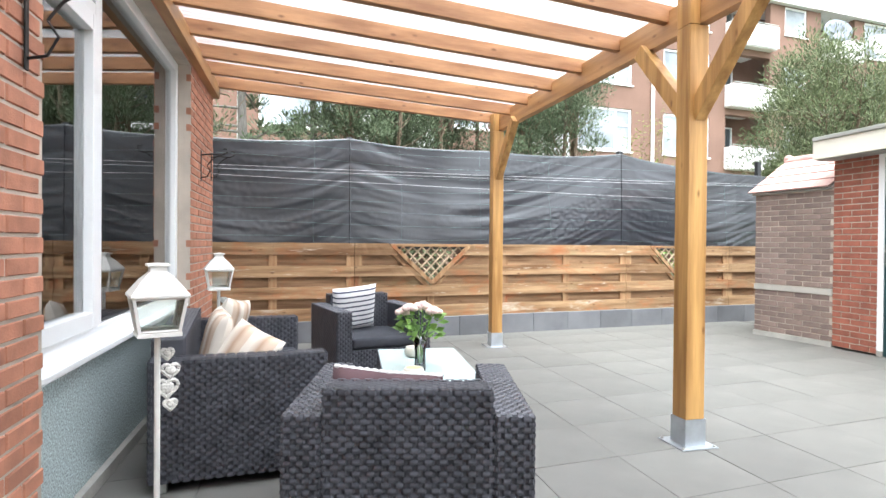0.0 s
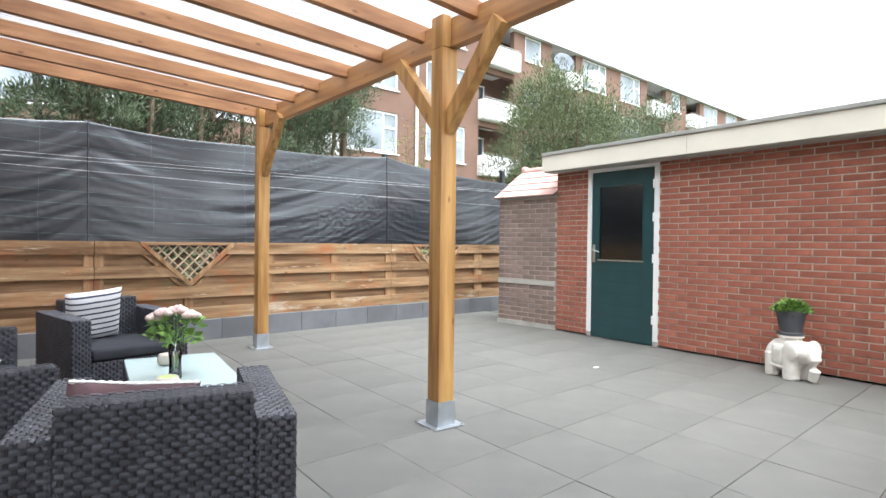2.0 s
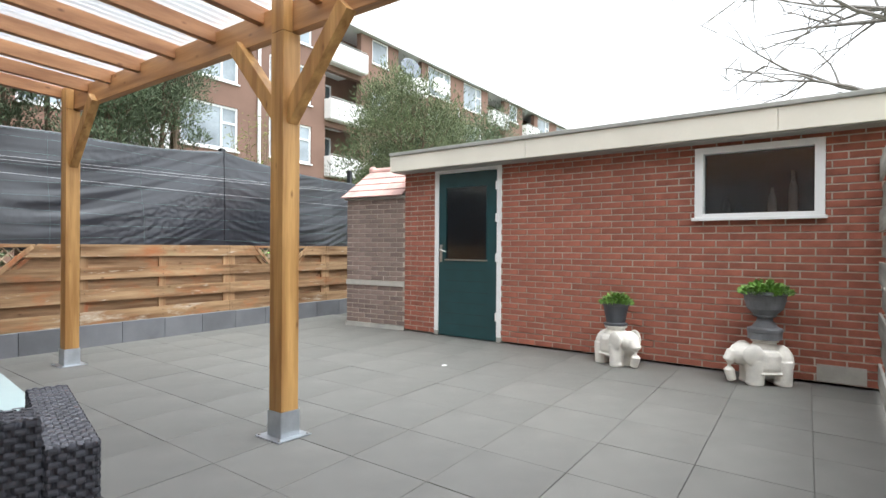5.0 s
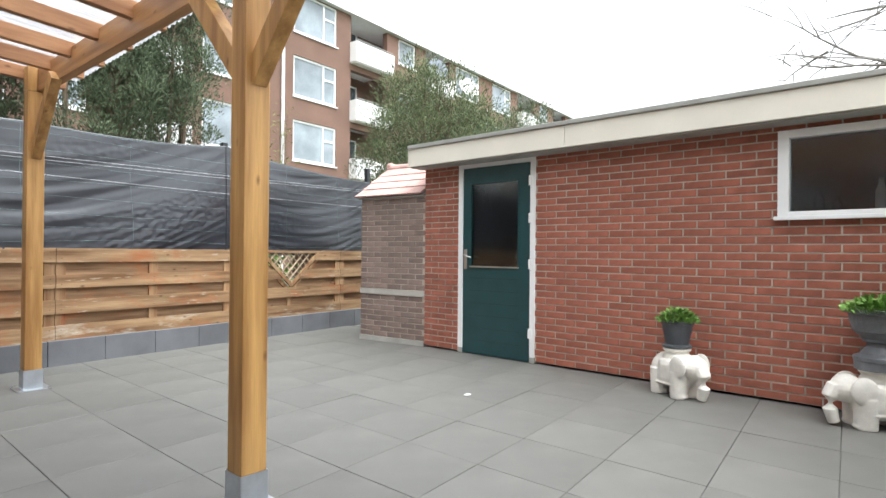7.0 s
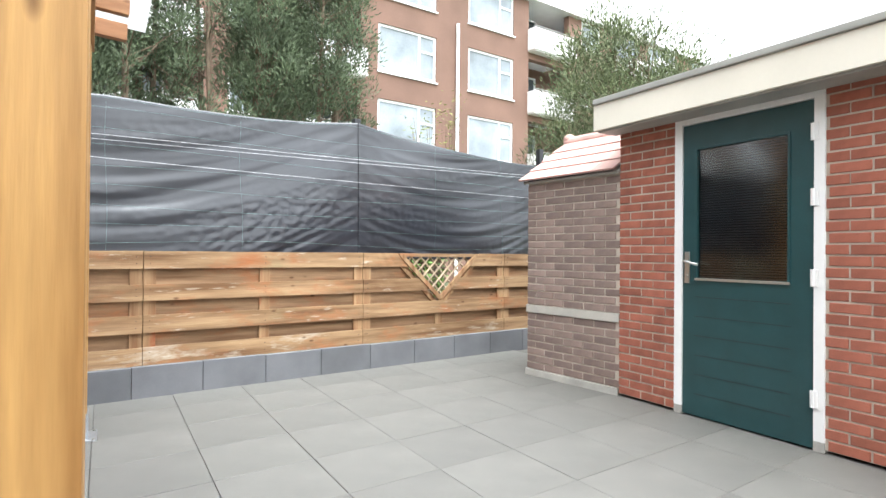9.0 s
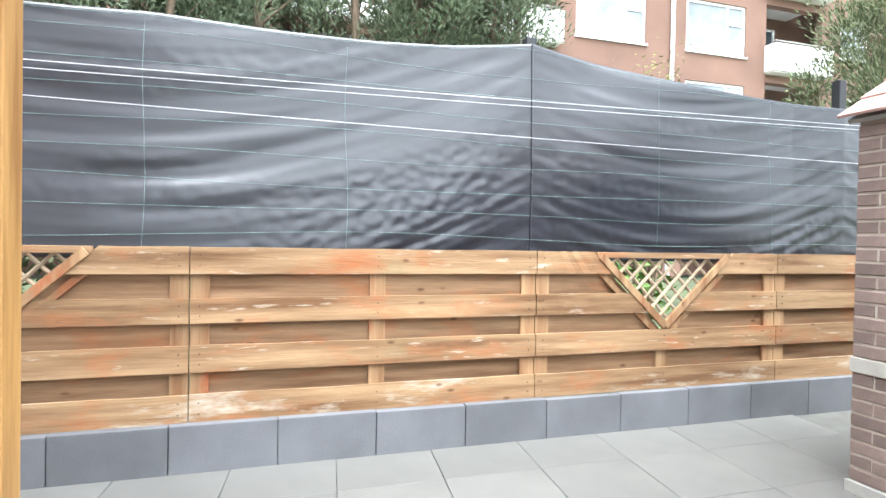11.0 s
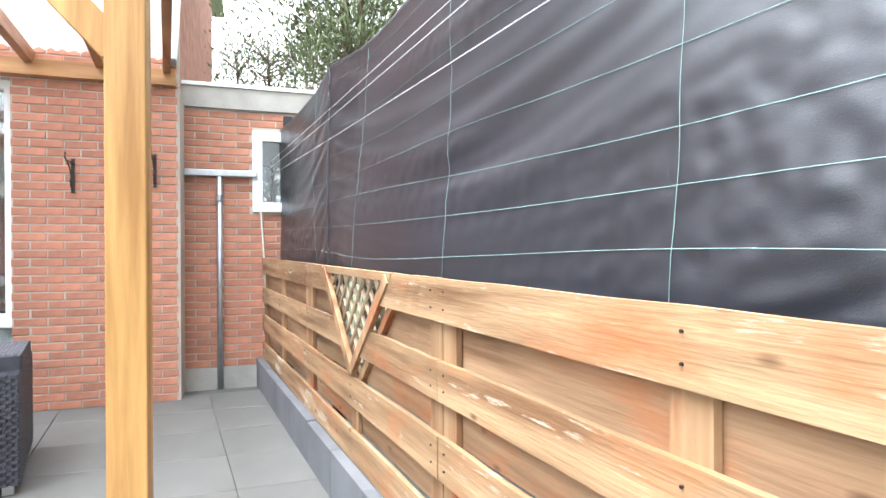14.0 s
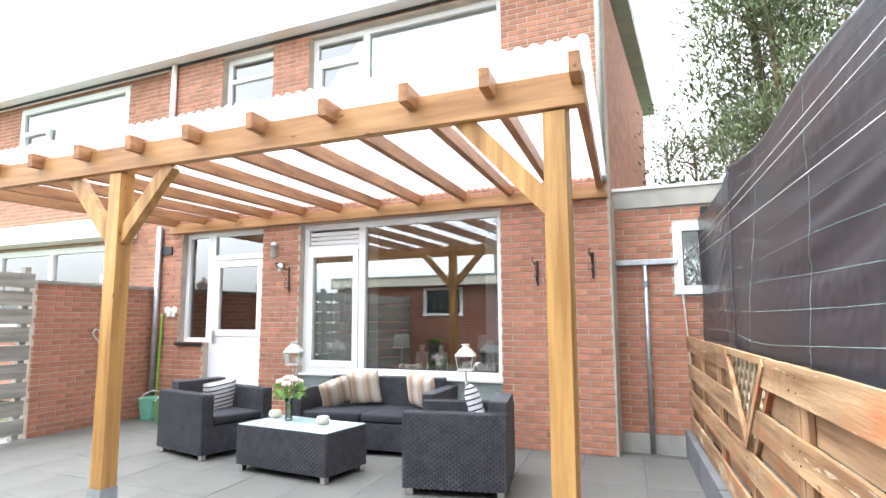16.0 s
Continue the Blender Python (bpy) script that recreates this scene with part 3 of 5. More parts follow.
for s0, s1, vee in PAN:
    p = thing("fence_panel", "weathered brown horizontal board fence panel" + (" with a lattice triangle" if vee else ""), "fence", FENCE, group="fence panels")
    a, b, c = s0 + 0.003, s1 - 0.003, (s0 + s1) / 2
    half = (lambda z: max(0.0, 0.545 * (z - 0.62) / 0.5)) if vee else None
    for zs, y0, y1, nm, mt in [(z, -0.018, 0.0, "board", M_FENCE_LOW if z is FR[-1] else M_FENCE) for z in FR] + [(z, 0.026, 0.042, "rear_board", M_FENCE2) for z in BK]:
        if vee and zs[1] > 0.66:
            for sg in ([(a, 0, None, lambda z: c - half(z))], [(0, b, lambda z: c + half(z), None)]):
                slat(nm, p, sg, y0, y1, zs[0], zs[1], mt)
        else:
            slat(nm, p, [(a, b, None, None)], y0, y1, zs[0], zs[1], mt)
    for u in (a + 0.045, c - 0.005, b - 0.045):
        for zs in FR:
            if vee and abs(u - c) < 0.1 and zs[0] > 0.6:
                continue
            for f in (0.3, 0.7):
                bm = bmesh.new()
                cyl(bm, (u, -0.0215, zs[0] + (zs[1] - zs[0]) * f), (u, -0.017, zs[0] + (zs[1] - zs[0]) * f), 0.0035, None, 6)
                part("nail", bm, M_IRON, p)
    for u in (a, c - 0.05, b - 0.09):
        top = 1.118 if not (vee and u == c - 0.05) else 0.60
        pbox("batten", M_BATTEN, p, u, u + 0.09, 0.002, 0.024, 0.24, top, bev=0.002)
    if vee:
        for sgn in (-1, 1):
            ang = math.atan2(0.5, 0.545)
            ln = math.hypot(0.5, 0.545)
            m = Matrix.Translation((c, 0, 0.615)) @ Matrix.Rotation(-ang if sgn > 0 else -(math.pi - ang), 4, "Y")
            for nm, ya, yb, o0, o1 in (("vee_rail", -0.026, -0.002, 0.0, 0.045), ("vee_rail_inner", 0.0, 0.04, -0.065, -0.03)):
                bm = bmesh.new()
                w0, w1 = (o0, o1) if sgn > 0 else (-o1, -o0)
                box(bm, 0.02, ln - 0.05, ya, yb, w0, w1, 0.002, m=m)
                part(nm, bm, M_BATTEN, p)
        pbox("vee_head", M_FENCE, p, c - 0.52, c + 0.52, -0.02, 0.01, 1.085, 1.12, bev=0.002)
        for sgn in (-1, 1):
            for k in range(-4, 5):
                u0 = c + k * 0.118
                # lattice lath from the head downwards at 45 degrees, ended at the vee rails
                z1 = 1.085
                t = 0.0
                while t < 0.5 and abs(u0 + sgn * t - c) < 0.545 * ((z1 - t) - 0.66) / 0.5:
                    t += 0.01
                if t < 0.05 or abs(u0 - c) > 0.46:
                    continue
                bm = bmesh.new()
                tube(bm, [(u0, 0.012 + 0.008 * (sgn > 0), z1), (u0 + sgn * t, 0.012 + 0.008 * (sgn > 0), z1 - t)], 0.0105, 6)
                part("lath", bm, M_LATH, p)

kb = thing("kerb", "dark grey concrete edging slabs along the fence foot", "kerb", FENCE, kind="structure")
u = -3.70
while u < 5.4:
    pbox("edging_slab", M_KERB, kb, u, u + 0.512, -0.075, -0.02, -0.02, 0.235 + kr.uniform(-0.004, 0.004), bev=0.004)
    u += 0.517

# ---- black screen cloth on posts behind the fence ----
sc = thing("privacy_screen", "black woven screen cloth stretched over the fence, creased", "screen", FENCE)
PSTS = [-3.62, -1.93, 1.95, 4.6]
for u in PSTS:
    pbox("screen_post", M_DARK, sc, u - 0.035, u + 0.035, 0.16, 0.23, 0.0, 2.36 + 0.085 * (u > 0) + 0.02, bev=0.006)


def cloth_top(u):
    pts = [(-3.75, 2.27), (-1.93, 2.36), (-0.2, 2.33), (1.95, 2.42), (4.6, 2.24), (5.6, 2.24)]
    for (a, za), (b, zb) in zip(pts, pts[1:]):
        if a <= u <= b:
            f = (u - a) / (b - a)
            return za + (zb - za) * f - 0.05 * math.sin(math.pi * f) * (b - a) / 2.5
    return 2.24


def crease(u, z):
    """How far the cloth bulges: broad slack, long folds that sag from the posts, small crumples in bands."""
    k = max(q for q in PSTS + [-9] if q <= u + 1e-6)
    nx = min([q for q in PSTS if q > u] or [6.0])
    k = max(k, -3.75)
    f = min(1.0, max(0.0, (u - k) / (nx - k)))
    near = min(u - k, nx - u)
    sag = 0.42 * math.sin(math.pi * f) * (nx - k) / 3.9
    d = 0.075 * noise.noise((u * 0.55, z * 1.0, 3.0)) + 0.035 * (z - 1.06)
    w = z + sag - 0.12 * u * (0.5 if k > 1 else 1.0)
    amp = 0.35 + 1.3 * max(0.0, noise.noise((u * 0.8, w * 1.3, 1.0)))
    d += 0.0095 * amp * noise.noise((u * 0.55, w * 8.0, 5.0)) * 1.8
    d += 0.0055 * amp * noise.noise((u * 1.4, w * 17.0, 8.0)) * 1.6
    band = max(0.0, noise.noise((u * 0.35 + 4, w * 3.0, 2.0)) + 0.12)
    d += 0.0055 * band * noise.noise((u * 17, z * 21, 9.0)) * 1.5
    d += 0.007 * max(0.0, 1 - near * 2.2) * noise.noise((u * 6, w * 14, 4.0)) * 2
    return d * min(1.0, 0.25 + near * 1.6)


NU, NZ = 640, 90
vs, fs = [], []
for i in range(NU + 1):
    u = -3.72 + 9.2 * i / NU
    zt = cloth_top(u)
    for k in range(NZ + 1):
        z = 1.06 + (zt - 1.06) * k / NZ
        vs.append((u, 0.13 + crease(u, z) * (1 if k > 2 else 0.4), z))
for i in range(NU):
    for k in range(NZ):
        a = i * (NZ + 1) + k
        fs.append((a, a + NZ + 1, a + NZ + 2, a + 1))
cl = raw("cloth", vs, fs, M_CLOTH, sc, True)
sol = cl.modifiers.new("thickness", "SOLIDIFY")
sol.thickness = 0.002
for k in range(9):
    z = 1.19 + 0.148 * k
    bm = bmesh.new()
    n = 150
    pts = []
    for i in range(n + 1):
        u = -3.7 + 9.1 * i / n
        zz = min(z + 0.05 * noise.noise((u * 0.5, k * 3.1, 0)), cloth_top(u) - 0.02)
        pts.append((u, 0.13 + crease(u, zz) - 0.003, zz))
    tube(bm, pts, 0.0009, 4)
    part("thread", bm, M_LINE, sc, "pale green woven marking thread")
for u in (-2.35, -1.3, -0.24, 0.80, 2.9, 3.9):
    bm = bmesh.new()
    tube(bm, [(u + 0.02 * noise.noise((z * 0.1, u, 0)), 0.127 + crease(u, 1.08 + 0.06 * z), 1.08 + 0.06 * z) for z in range(21)], 0.0008, 4)
    part("thread", bm, M_LINE, sc)
for u in (-1.93, 1.95):
    bm = bmesh.new()
    zt = cloth_top(u)
    tube(bm, [(u, 0.128 + crease(u, 1.07 + (zt - 1.07) * k / 20), 1.07 + (zt - 1.07) * k / 20) for k in range(21)], 0.007, 6)
    part("seam", bm, M_CLOTH, sc, "stitched dark seam at the post")
for z0, z1, y in ((1.955, 2.06, 0.03), (1.915, 2.03, 0.045), (1.86, 1.83, 0.06)):
    bm = bmesh.new()
    tube(bm, [(-3.75 + 9.3 * i / 24, y, z0 + (z1 - z0) * i / 16 - 0.02 * math.sin(math.pi * i / 24)) for i in range(25)], 0.0016, 6)
    o = part("tension_wire", bm, M_WIRE, None)
    o.matrix_world = FENCE
    tagged(o, "thin white plastic line strung along the black screen", "line", group="lines along the screen")

# ---- house ----
HY0 = -0.15
hw = pose(HX, HY0, 0, 0, 0, 90)


def hu(y):
    return y - HY0


def frame_rect(parent, y0, y1, z0, z1, w, x0, x1, material=None, nm="frame"):
    material = material or M_PVC
    for a, b, c, e in ((y0, y0 + w, z0, z1), (y1 - w, y1, z0, z1), (y0 + w, y1 - w, z0, z0 + w), (y0 + w, y1 - w, z1 - w, z1)):
        pbox(nm + "_rail", material, parent, x0, x1, a, b, c, e, bev=0.004)


WIN = (2.31, 4.93, 0.66, 2.475)
DOOR = (0.30, 1.72, 0.0, 2.485)
UP = [(2.38, 4.97, 3.45, 4.93), (0.91, 1.79, 3.55, 4.93)]
brick_wall("wall_house", hw, 6.05 - HY0, 0.0, 5.0, 0.24,
           [(hu(WIN[0]), hu(WIN[1]), 0.0, WIN[3]), (hu(DOOR[0]), hu(DOOR[0] + 0.46), 1.0, DOOR[3]), (hu(DOOR[0] + 0.46), hu(DOOR[1]), 0.0, DOOR[3])] + [(hu(a), hu(b), c, e) for a, b, c, e in UP],
           M_BRICK_H, near=hu(5.6), course=0.0635, label="orange-red brick house wall with pale joints")
tagged(pbox("wall_house_return", M_BRICK_H, None, HX - 5, HX - 0.24, 5.81, 6.05, 0, 5.0, bev=0), "brick gable wall of the house", "wall", kind="structure")
pn = bmesh.new()
box(pn, WX - 0.02, WX + 0.03, WIN[0], WIN[1], 0.06, WIN[2] - 0.02, 0.003)
tagged(part("window_panel", pn, M_PANEL), "blue-grey pebbledash panel under the window", "wall panel", kind="structure")
tagged(pbox("panel_foot", M_CONC, None, WX - 0.02, WX + 0.06, WIN[0], WIN[1], -0.01, 0.058), "concrete foot under the panel", "plinth", kind="structure")

w2 = thing("window_2", "large white plastic living room window with a casement", "window", kind="structure")
frame_rect(w2, WIN[0], WIN[1], WIN[2], WIN[3], 0.07, WX - 0.05, WX + 0.02)
pbox("mullion", M_PVC, w2, WX - 0.05, WX + 0.02, 3.11, 3.20, WIN[2] + 0.07, WIN[3] - 0.07, bev=0.004)
pbox("sill", M_PVC, w2, WX - 0.04, WX + 0.10, WIN[0] + 0.002, WIN[1] - 0.002, WIN[2] - 0.03, WIN[2] - 0.002, bev=0.006)
frame_rect(w2, WIN[0] + 0.07, 3.11, WIN[2] + 0.07, 2.14, 0.075, WX - 0.03, WX + 0.035, nm="casement")
pbox("transom", M_PVC, w2, WX - 0.05, WX + 0.02, WIN[0] + 0.07, 3.11, 2.14, 2.21, bev=0.004)
for k in range(3):
    pbox("vent_slat", M_WHITE, w2, WX - 0.02, WX + 0.005, WIN[0] + 0.08, 3.10, 2.22 + 0.055 * k, 2.265 + 0.055 * k, bev=0.003)
pbox("pane", M_GLASS, w2, WX - 0.012, WX - 0.004, WIN[0] + 0.14, 3.04, WIN[2] + 0.14, 2.07, bev=0)
pbox("pane", M_GLASS, w2, WX - 0.025, WX - 0.017, 3.195, WIN[1] - 0.065, WIN[2] + 0.065, WIN[3] - 0.065, bev=0)
pbox("glazing_strip", M_DARK, w2, WX - 0.027, WX - 0.002, 3.20, WIN[1] - 0.07, WIN[2] + 0.07, WIN[2] + 0.078, bev=0)
pbox("casement_handle", M_STEEL, w2, WX - 0.06, WX - 0.035, 3.045, 3.07, 1.3, 1.42, bev=0.004)

d2 = thing("door_2", "white plastic back door with glazed top and sidelight", "door", kind="structure")
ym = DOOR[0] + 0.46
frame_rect(d2, DOOR[0], ym, 1.0, DOOR[3], 0.06, WX - 0.05, WX + 0.02)
pbox("pane", M_GLASS, d2, WX - 0.02, WX - 0.012, DOOR[0] + 0.055, ym - 0.055, 1.055, DOOR[3] - 0.055, bev=0)
pbox("sidelight_sill", M_DARK, d2, WX - 0.03, HX + 0.04, DOOR[0] - 0.03, ym - 0.01, 0.955, 0.998, bev=0.004, label="dark stone sill")
frame_rect(d2, ym + 0.002, DOOR[1], 0.0, DOOR[3], 0.06, WX - 0.05, WX + 0.02)
pbox("transom", M_PVC, d2, WX - 0.05, WX + 0.02, ym + 0.062, DOOR[1] - 0.06, 2.10, 2.17, bev=0.004)
pbox("pane", M_GLASS, d2, WX - 0.02, WX - 0.012, ym + 0.06, DOOR[1] - 0.06, 2.165, DOOR[3] - 0.055, bev=0)
frame_rect(d2, ym + 0.066, DOOR[1] - 0.066, 1.08, 2.09, 0.09, WX - 0.03, WX + 0.025, nm="door_leaf")
pbox("door_leaf_panel", M_PVC, d2, WX - 0.03, WX + 0.02, ym + 0.066, DOOR[1] - 0.066, 0.03, 1.075, bev=0.004)
pbox("pane", M_GLASS, d2, WX - 0.012, WX - 0.004, ym + 0.15, DOOR[1] - 0.15, 1.165, 2.005, bev=0)
pbox("door_handle", M_STEEL, d2, WX + 0.026, WX + 0.055, ym + 0.09, ym + 0.115, 0.98, 1.16, bev=0.004)
pbox("doorstep", M_CONC, d2, WX - 0.05, HX + 0.1, ym, DOOR[1], -0.005, 0.03, bev=0.004)

for i, (a, b, c, e) in enumerate(UP):
    u = thing(f"window_{3 + i}", "white plastic upstairs window", "window", kind="structure")
    frame_rect(u, a, b, c, e, 0.075, WX - 0.05, WX + 0.02)
    split = a + 0.8 if b - a > 1.5 else None
    if split:
        pbox("mullion", M_PVC, u, WX - 0.05, WX + 0.02, split - 0.045, split + 0.045, c + 0.075, e - 0.075)
        frame_rect(u, a + 0.075, split - 0.045, c + 0.075, e - 0.35, 0.06, WX - 0.03, WX + 0.03, nm="casement")
    pbox("transom", M_PVC, u, WX - 0.05, WX + 0.02, a + 0.075, (split or b) - (0.045 if split else 0.075), e - 0.35, e - 0.29)
    pbox("pane", M_GLASS, u, WX - 0.02, WX - 0.012, a + 0.07, b - 0.07, c + 0.07, e - 0.07, bev=0)
    pbox("blind", M_CURTAIN, u, WX - 0.2, WX - 0.19, a, b, c, e, bev=0, label="white drawn blind")
hr = thing("house_roof", "white boarded eaves and flat roof edge", "roof", kind="structure")
pbox("eaves_board", M_WHITE, hr, HX - 0.1, HX + 0.22, -6.5, 6.2, 5.0, 5.035, bev=0.003)
pbox("fascia_board", M_WHITE, hr, HX + 0.2, HX + 0.225, -6.5, 6.2, 5.037, 5.55, bev=0.003)
pbox("roof_deck", M_TRIM, hr, HX - 6.0, HX + 0.2, -6.5, 6.2, 5.3, 5.5, bev=0)
# solid dark strip standing in for the shade under the eaves board
pbox("eaves_shadow_gap", M_DARK, hr, HX + 0.005, HX + 0.03, -6.5, 6.15, 4.965, 4.998, bev=0)
bm = bmesh.new()
tube(bm, [(HX + 0.05, 0.02, 4.99), (HX + 0.05, 0.02, 4.2), (HX + 0.05, 0.02, 2.7)], 0.04, 12)
tagged(part("rain_pipe", bm, M_PVC, None, smooth=True), "white plastic rainwater pipe on the house wall", "drainpipe")
bm = bmesh.new()
tube(bm, [(HX + 0.05, -0.1, 2.6), (HX + 0.05, -0.1, 0.0)], 0.04, 12)
tagged(part("rain_pipe", bm, M_ZINC, None, smooth=True), "grey rainwater pipe down to the patio", "drainpipe")
bm = bmesh.new()
tube(bm, [(HX + 0.03, 6.02, 5.0), (HX + 0.03, 6.02, 2.65)], 0.03, 10)
tagged(part("corner_pipe", bm, M_TRIM, None, smooth=True), "slim grey pipe at the house corner", "drainpipe")

# rooms behind the panes
rm = thing("living_room", "dim living room seen through the window", "room", kind="structure")
for nm, a in (("room_back", (-4.2, -4.15, 0.3, 5.8, 0, 2.6)), ("room_floor", (-4.2, HX - 0.25, 0.3, 5.8, 0.0, 0.02)), ("room_ceiling", (-4.2, HX - 0.25, 0.3, 5.8, 2.55, 2.6)),
              ("room_side", (-4.15, HX - 0.25, 5.75, 5.8, 0.02, 2.55)), ("room_side", (-4.15, HX - 0.25, 0.3, 0.35, 0.02, 2.55))):
    pbox(nm, M_ROOM, rm, *a, bev=0)
for y0, y1 in ((2.40, 3.06), (4.66, 4.92), (3.16, 3.28)):
    vs, fs = [], []
    n = 40
    for i in range(n + 1):
        y = y0 + (y1 - y0) * i / n
        vs += [(WX - 0.16 + 0.02 * math.sin(i * 1.3), y, 0.5), (WX - 0.16 + 0.025 * math.sin(i * 1.3 + 0.3), y, 2.5)]
    fs = [(2 * i, 2 * i + 2, 2 * i + 3, 2 * i + 1) for i in range(n)]
    tagged(raw("net_curtain", vs, fs, M_CURTAIN, None, True), "white net curtain hanging inside the window", "curtain", group="net curtains")
tagged(pbox("window_ledge", M_ROOM, None, WX - 0.32, WX - 0.055, 2.34, 4.91, 0.62, 0.66), "stone window ledge inside", "ledge", kind="structure")
for y in (3.55, 4.62):
    tl = thing("table_lamp", "small table lamp with a white shade on the ledge", "lamp", pose(WX - 0.26, y, 0.66), group="ledge lamps")
    bm = bmesh.new()
    lathe(bm, [(0.06, 0), (0.06, 0.015), (0.012, 0.03), (0.012, 0.32)])
    part("stand", bm, M_STEEL, tl, smooth=True)
    bm = bmesh.new()
    lathe(bm, [(0.105, 0.30), (0.085, 0.46)])
    part("shade", bm, M_CURTAIN, tl, "white fabric shade", smooth=True)
for y in (3.85, 4.1):
    cb = thing("candle_block", "pale wooden candle block inside the window", "candle holder", pose(WX - 0.2, y, 0.66), group="candle blocks")
    pbox("block", M_STONEW, cb, -0.055, 0.055, -0.055, 0.055, 0, 0.26, bev=0.006)
    bm = bmesh.new()
    cyl(bm, (0, 0, 0.26), (0, 0, 0.34), 0.03)
    part("candle", bm, M_CURTAIN, cb)

# neighbour's house and the side boundary
nb = brick_wall("wall_neighbour", pose(HX - 0.11, -6.5, 0, 0, 0, 90), 6.34, 0, 5.0, 0.24, [(2.4, 5.28, 1.2, 2.44), (2.7, 5.4, 3.5, 4.93)], M_BRICK_H, near=5.5, limit=60, course=0.0635, label="brick wall of the house next door")
n1 = thing("window_5", "white framed window of the house next door", "window", kind="structure")
frame_rect(n1, -4.1, -1.22, 1.2, 2.44, 0.09, HX - 0.17, HX - 0.09)
pbox("mullion", M_PVC, n1, HX - 0.17, HX - 0.09, -2.75, -2.65, 1.29, 2.35)
pbox("pane", M_GLASS, n1, HX - 0.14, HX - 0.13, -4.02, -1.3, 1.28, 2.36, bev=0)
tagged(pbox("awning_box", M_WHITE, None, HX - 0.1, HX + 0.25, -6.0, -0.75, 2.5, 2.78, bev=0.01), "white canopy over the neighbour's window", "canopy", kind="structure")
n2 = thing("window_6", "white framed upstairs window next door", "window", kind="structure")
frame_rect(n2, -3.8, -1.1, 3.5, 4.93, 0.09, HX - 0.17, HX - 0.09)
frame_rect(n2, -3.7, -3.0, 3.6, 4.5, 0.06, HX - 0.15, HX - 0.07, nm="casement")
pbox("pane", M_GLASS, n2, HX - 0.14, HX - 0.13, -3.72, -1.18, 3.58, 4.85, bev=0)
pbox("blind", M_CURTAIN, n2, HX - 0.31, HX - 0.3, -3.8, -1.1, 3.5, 4.93, bev=0, label="white drawn blind")
gw = pose(1.35, -0.06, 0, 0, 0, 180 + 4.6)
brick_wall("wall_garden", gw, 1.72, 0.0, 1.72, 0.2, [], M_BRICK_H, near=0.6, limit=180, course=0.0635, label="old red brick garden wall beside the patio")
o = pbox("wall_coping", M_CONC, None, -0.02, 1.72, -0.025, 0.22, 1.722, 1.76, bev=0.005)
o.matrix_world = gw
tagged(o, "thin concrete coping on the garden wall", "coping", kind="structure")
gf = thing("board_fence", "grey weathered horizontal board fence", "fence", pose(1.4, -0.055, 0, 0, 0, 4.3))
for k in range(9):
    pbox("board", M_GREYWOOD, gf, 0.0, 4.98, -0.022 if k % 2 else 0.0, -0.002 if k % 2 else 0.02, 0.06 + 0.2 * k, 0.06 + 0.2 * k + 0.165, bev=0.003)
for u in (0.02, 1.7, 3.35, 4.9):
    pbox("post", M_GREYWOOD, gf, u, u + 0.07, -0.095, -0.024, 0, 1.9, bev=0.004)

# single-storey part between house and fence
rx = -0.66
rec = pose(rx, 6.05, 0, 0, 0, 90)
brick_wall("wall_annex", rec, 1.30, 0.18, 2.42, 0.2, [(0.57, 1.03, 1.53, 2.24)], M_BRICK_H, near=0.4, limit=250, course=0.0635, label="red brick side wall behind the house corner")
tagged(pbox("annex_plinth", M_CONC, None, rx - 0.2, rx + 0.02, 6.05, 7.3, -0.02, 0.178), "concrete plinth of the annex wall", "plinth", kind="structure")
wr = brick_wall("wall_corner", pose(rx, 6.05, 0, 0, 0, 0), HX - rx - 0.0, 0, 2.5, 0.0 + 0.02, [], M_BRICK_H, limit=0, course=0.0635, label="brick return at the house corner")
ar = thing("annex_roof", "flat roof with a pale grey fascia", "roof", kind="structure")
pbox("fascia_board", M_BAND, ar, rx - 0.02, rx + 0.03, 6.05, 7.6, 2.42, 2.60, bev=0.003)
pbox("roof_trim", M_WHITE, ar, rx - 0.05, rx + 0.05, 6.05, 7.6, 2.602, 2.635, bev=0.004)
pbox("roof_deck", M_TRIM, ar, rx - 4, rx - 0.02, 6.05, 7.6, 2.45, 2.6, bev=0)
w7 = thing("window_7", "small white framed annex window", "window", kind="structure")
frame_rect(w7, 6.62, 7.08, 1.53, 2.24, 0.085, rx - 0.04, rx + 0.035)
pbox("pane", M_WGLASS, w7, rx - 0.02, rx - 0.012, 6.70, 7.00, 1.61, 2.16, bev=0)
tp = thing("tee_pipe", "grey cast pipe in a tee on the brick wall", "pipe")
pbox("crossbar", M_ZINC, tp, rx + 0.005, rx + 0.065, 6.07, 6.66, 1.83, 1.885, bev=0.008)
bm = bmesh.new()
tube(bm, [(rx + 0.04, 6.35, 1.83), (rx + 0.04, 6.35, 0.0)], 0.024, 12)
part("downpipe", bm, M_ZINC, tp, smooth=True)
bm = bmesh.new()
cyl(bm, (rx + 0.04, 6.35, 1.62), (rx + 0.04, 6.35, 1.67), 0.032)
part("collar", bm, M_ZINC, tp)
bm = bmesh.new()
tube(bm, [(rx + 0.025, 6.69, 1.53), (rx + 0.03, 6.71, 1.2), (rx + 0.02, 6.73, 0.8)], 0.008, 6)
tagged(part("cable", bm, M_STONEW, None), "pale cable hanging below the annex window", "cable")

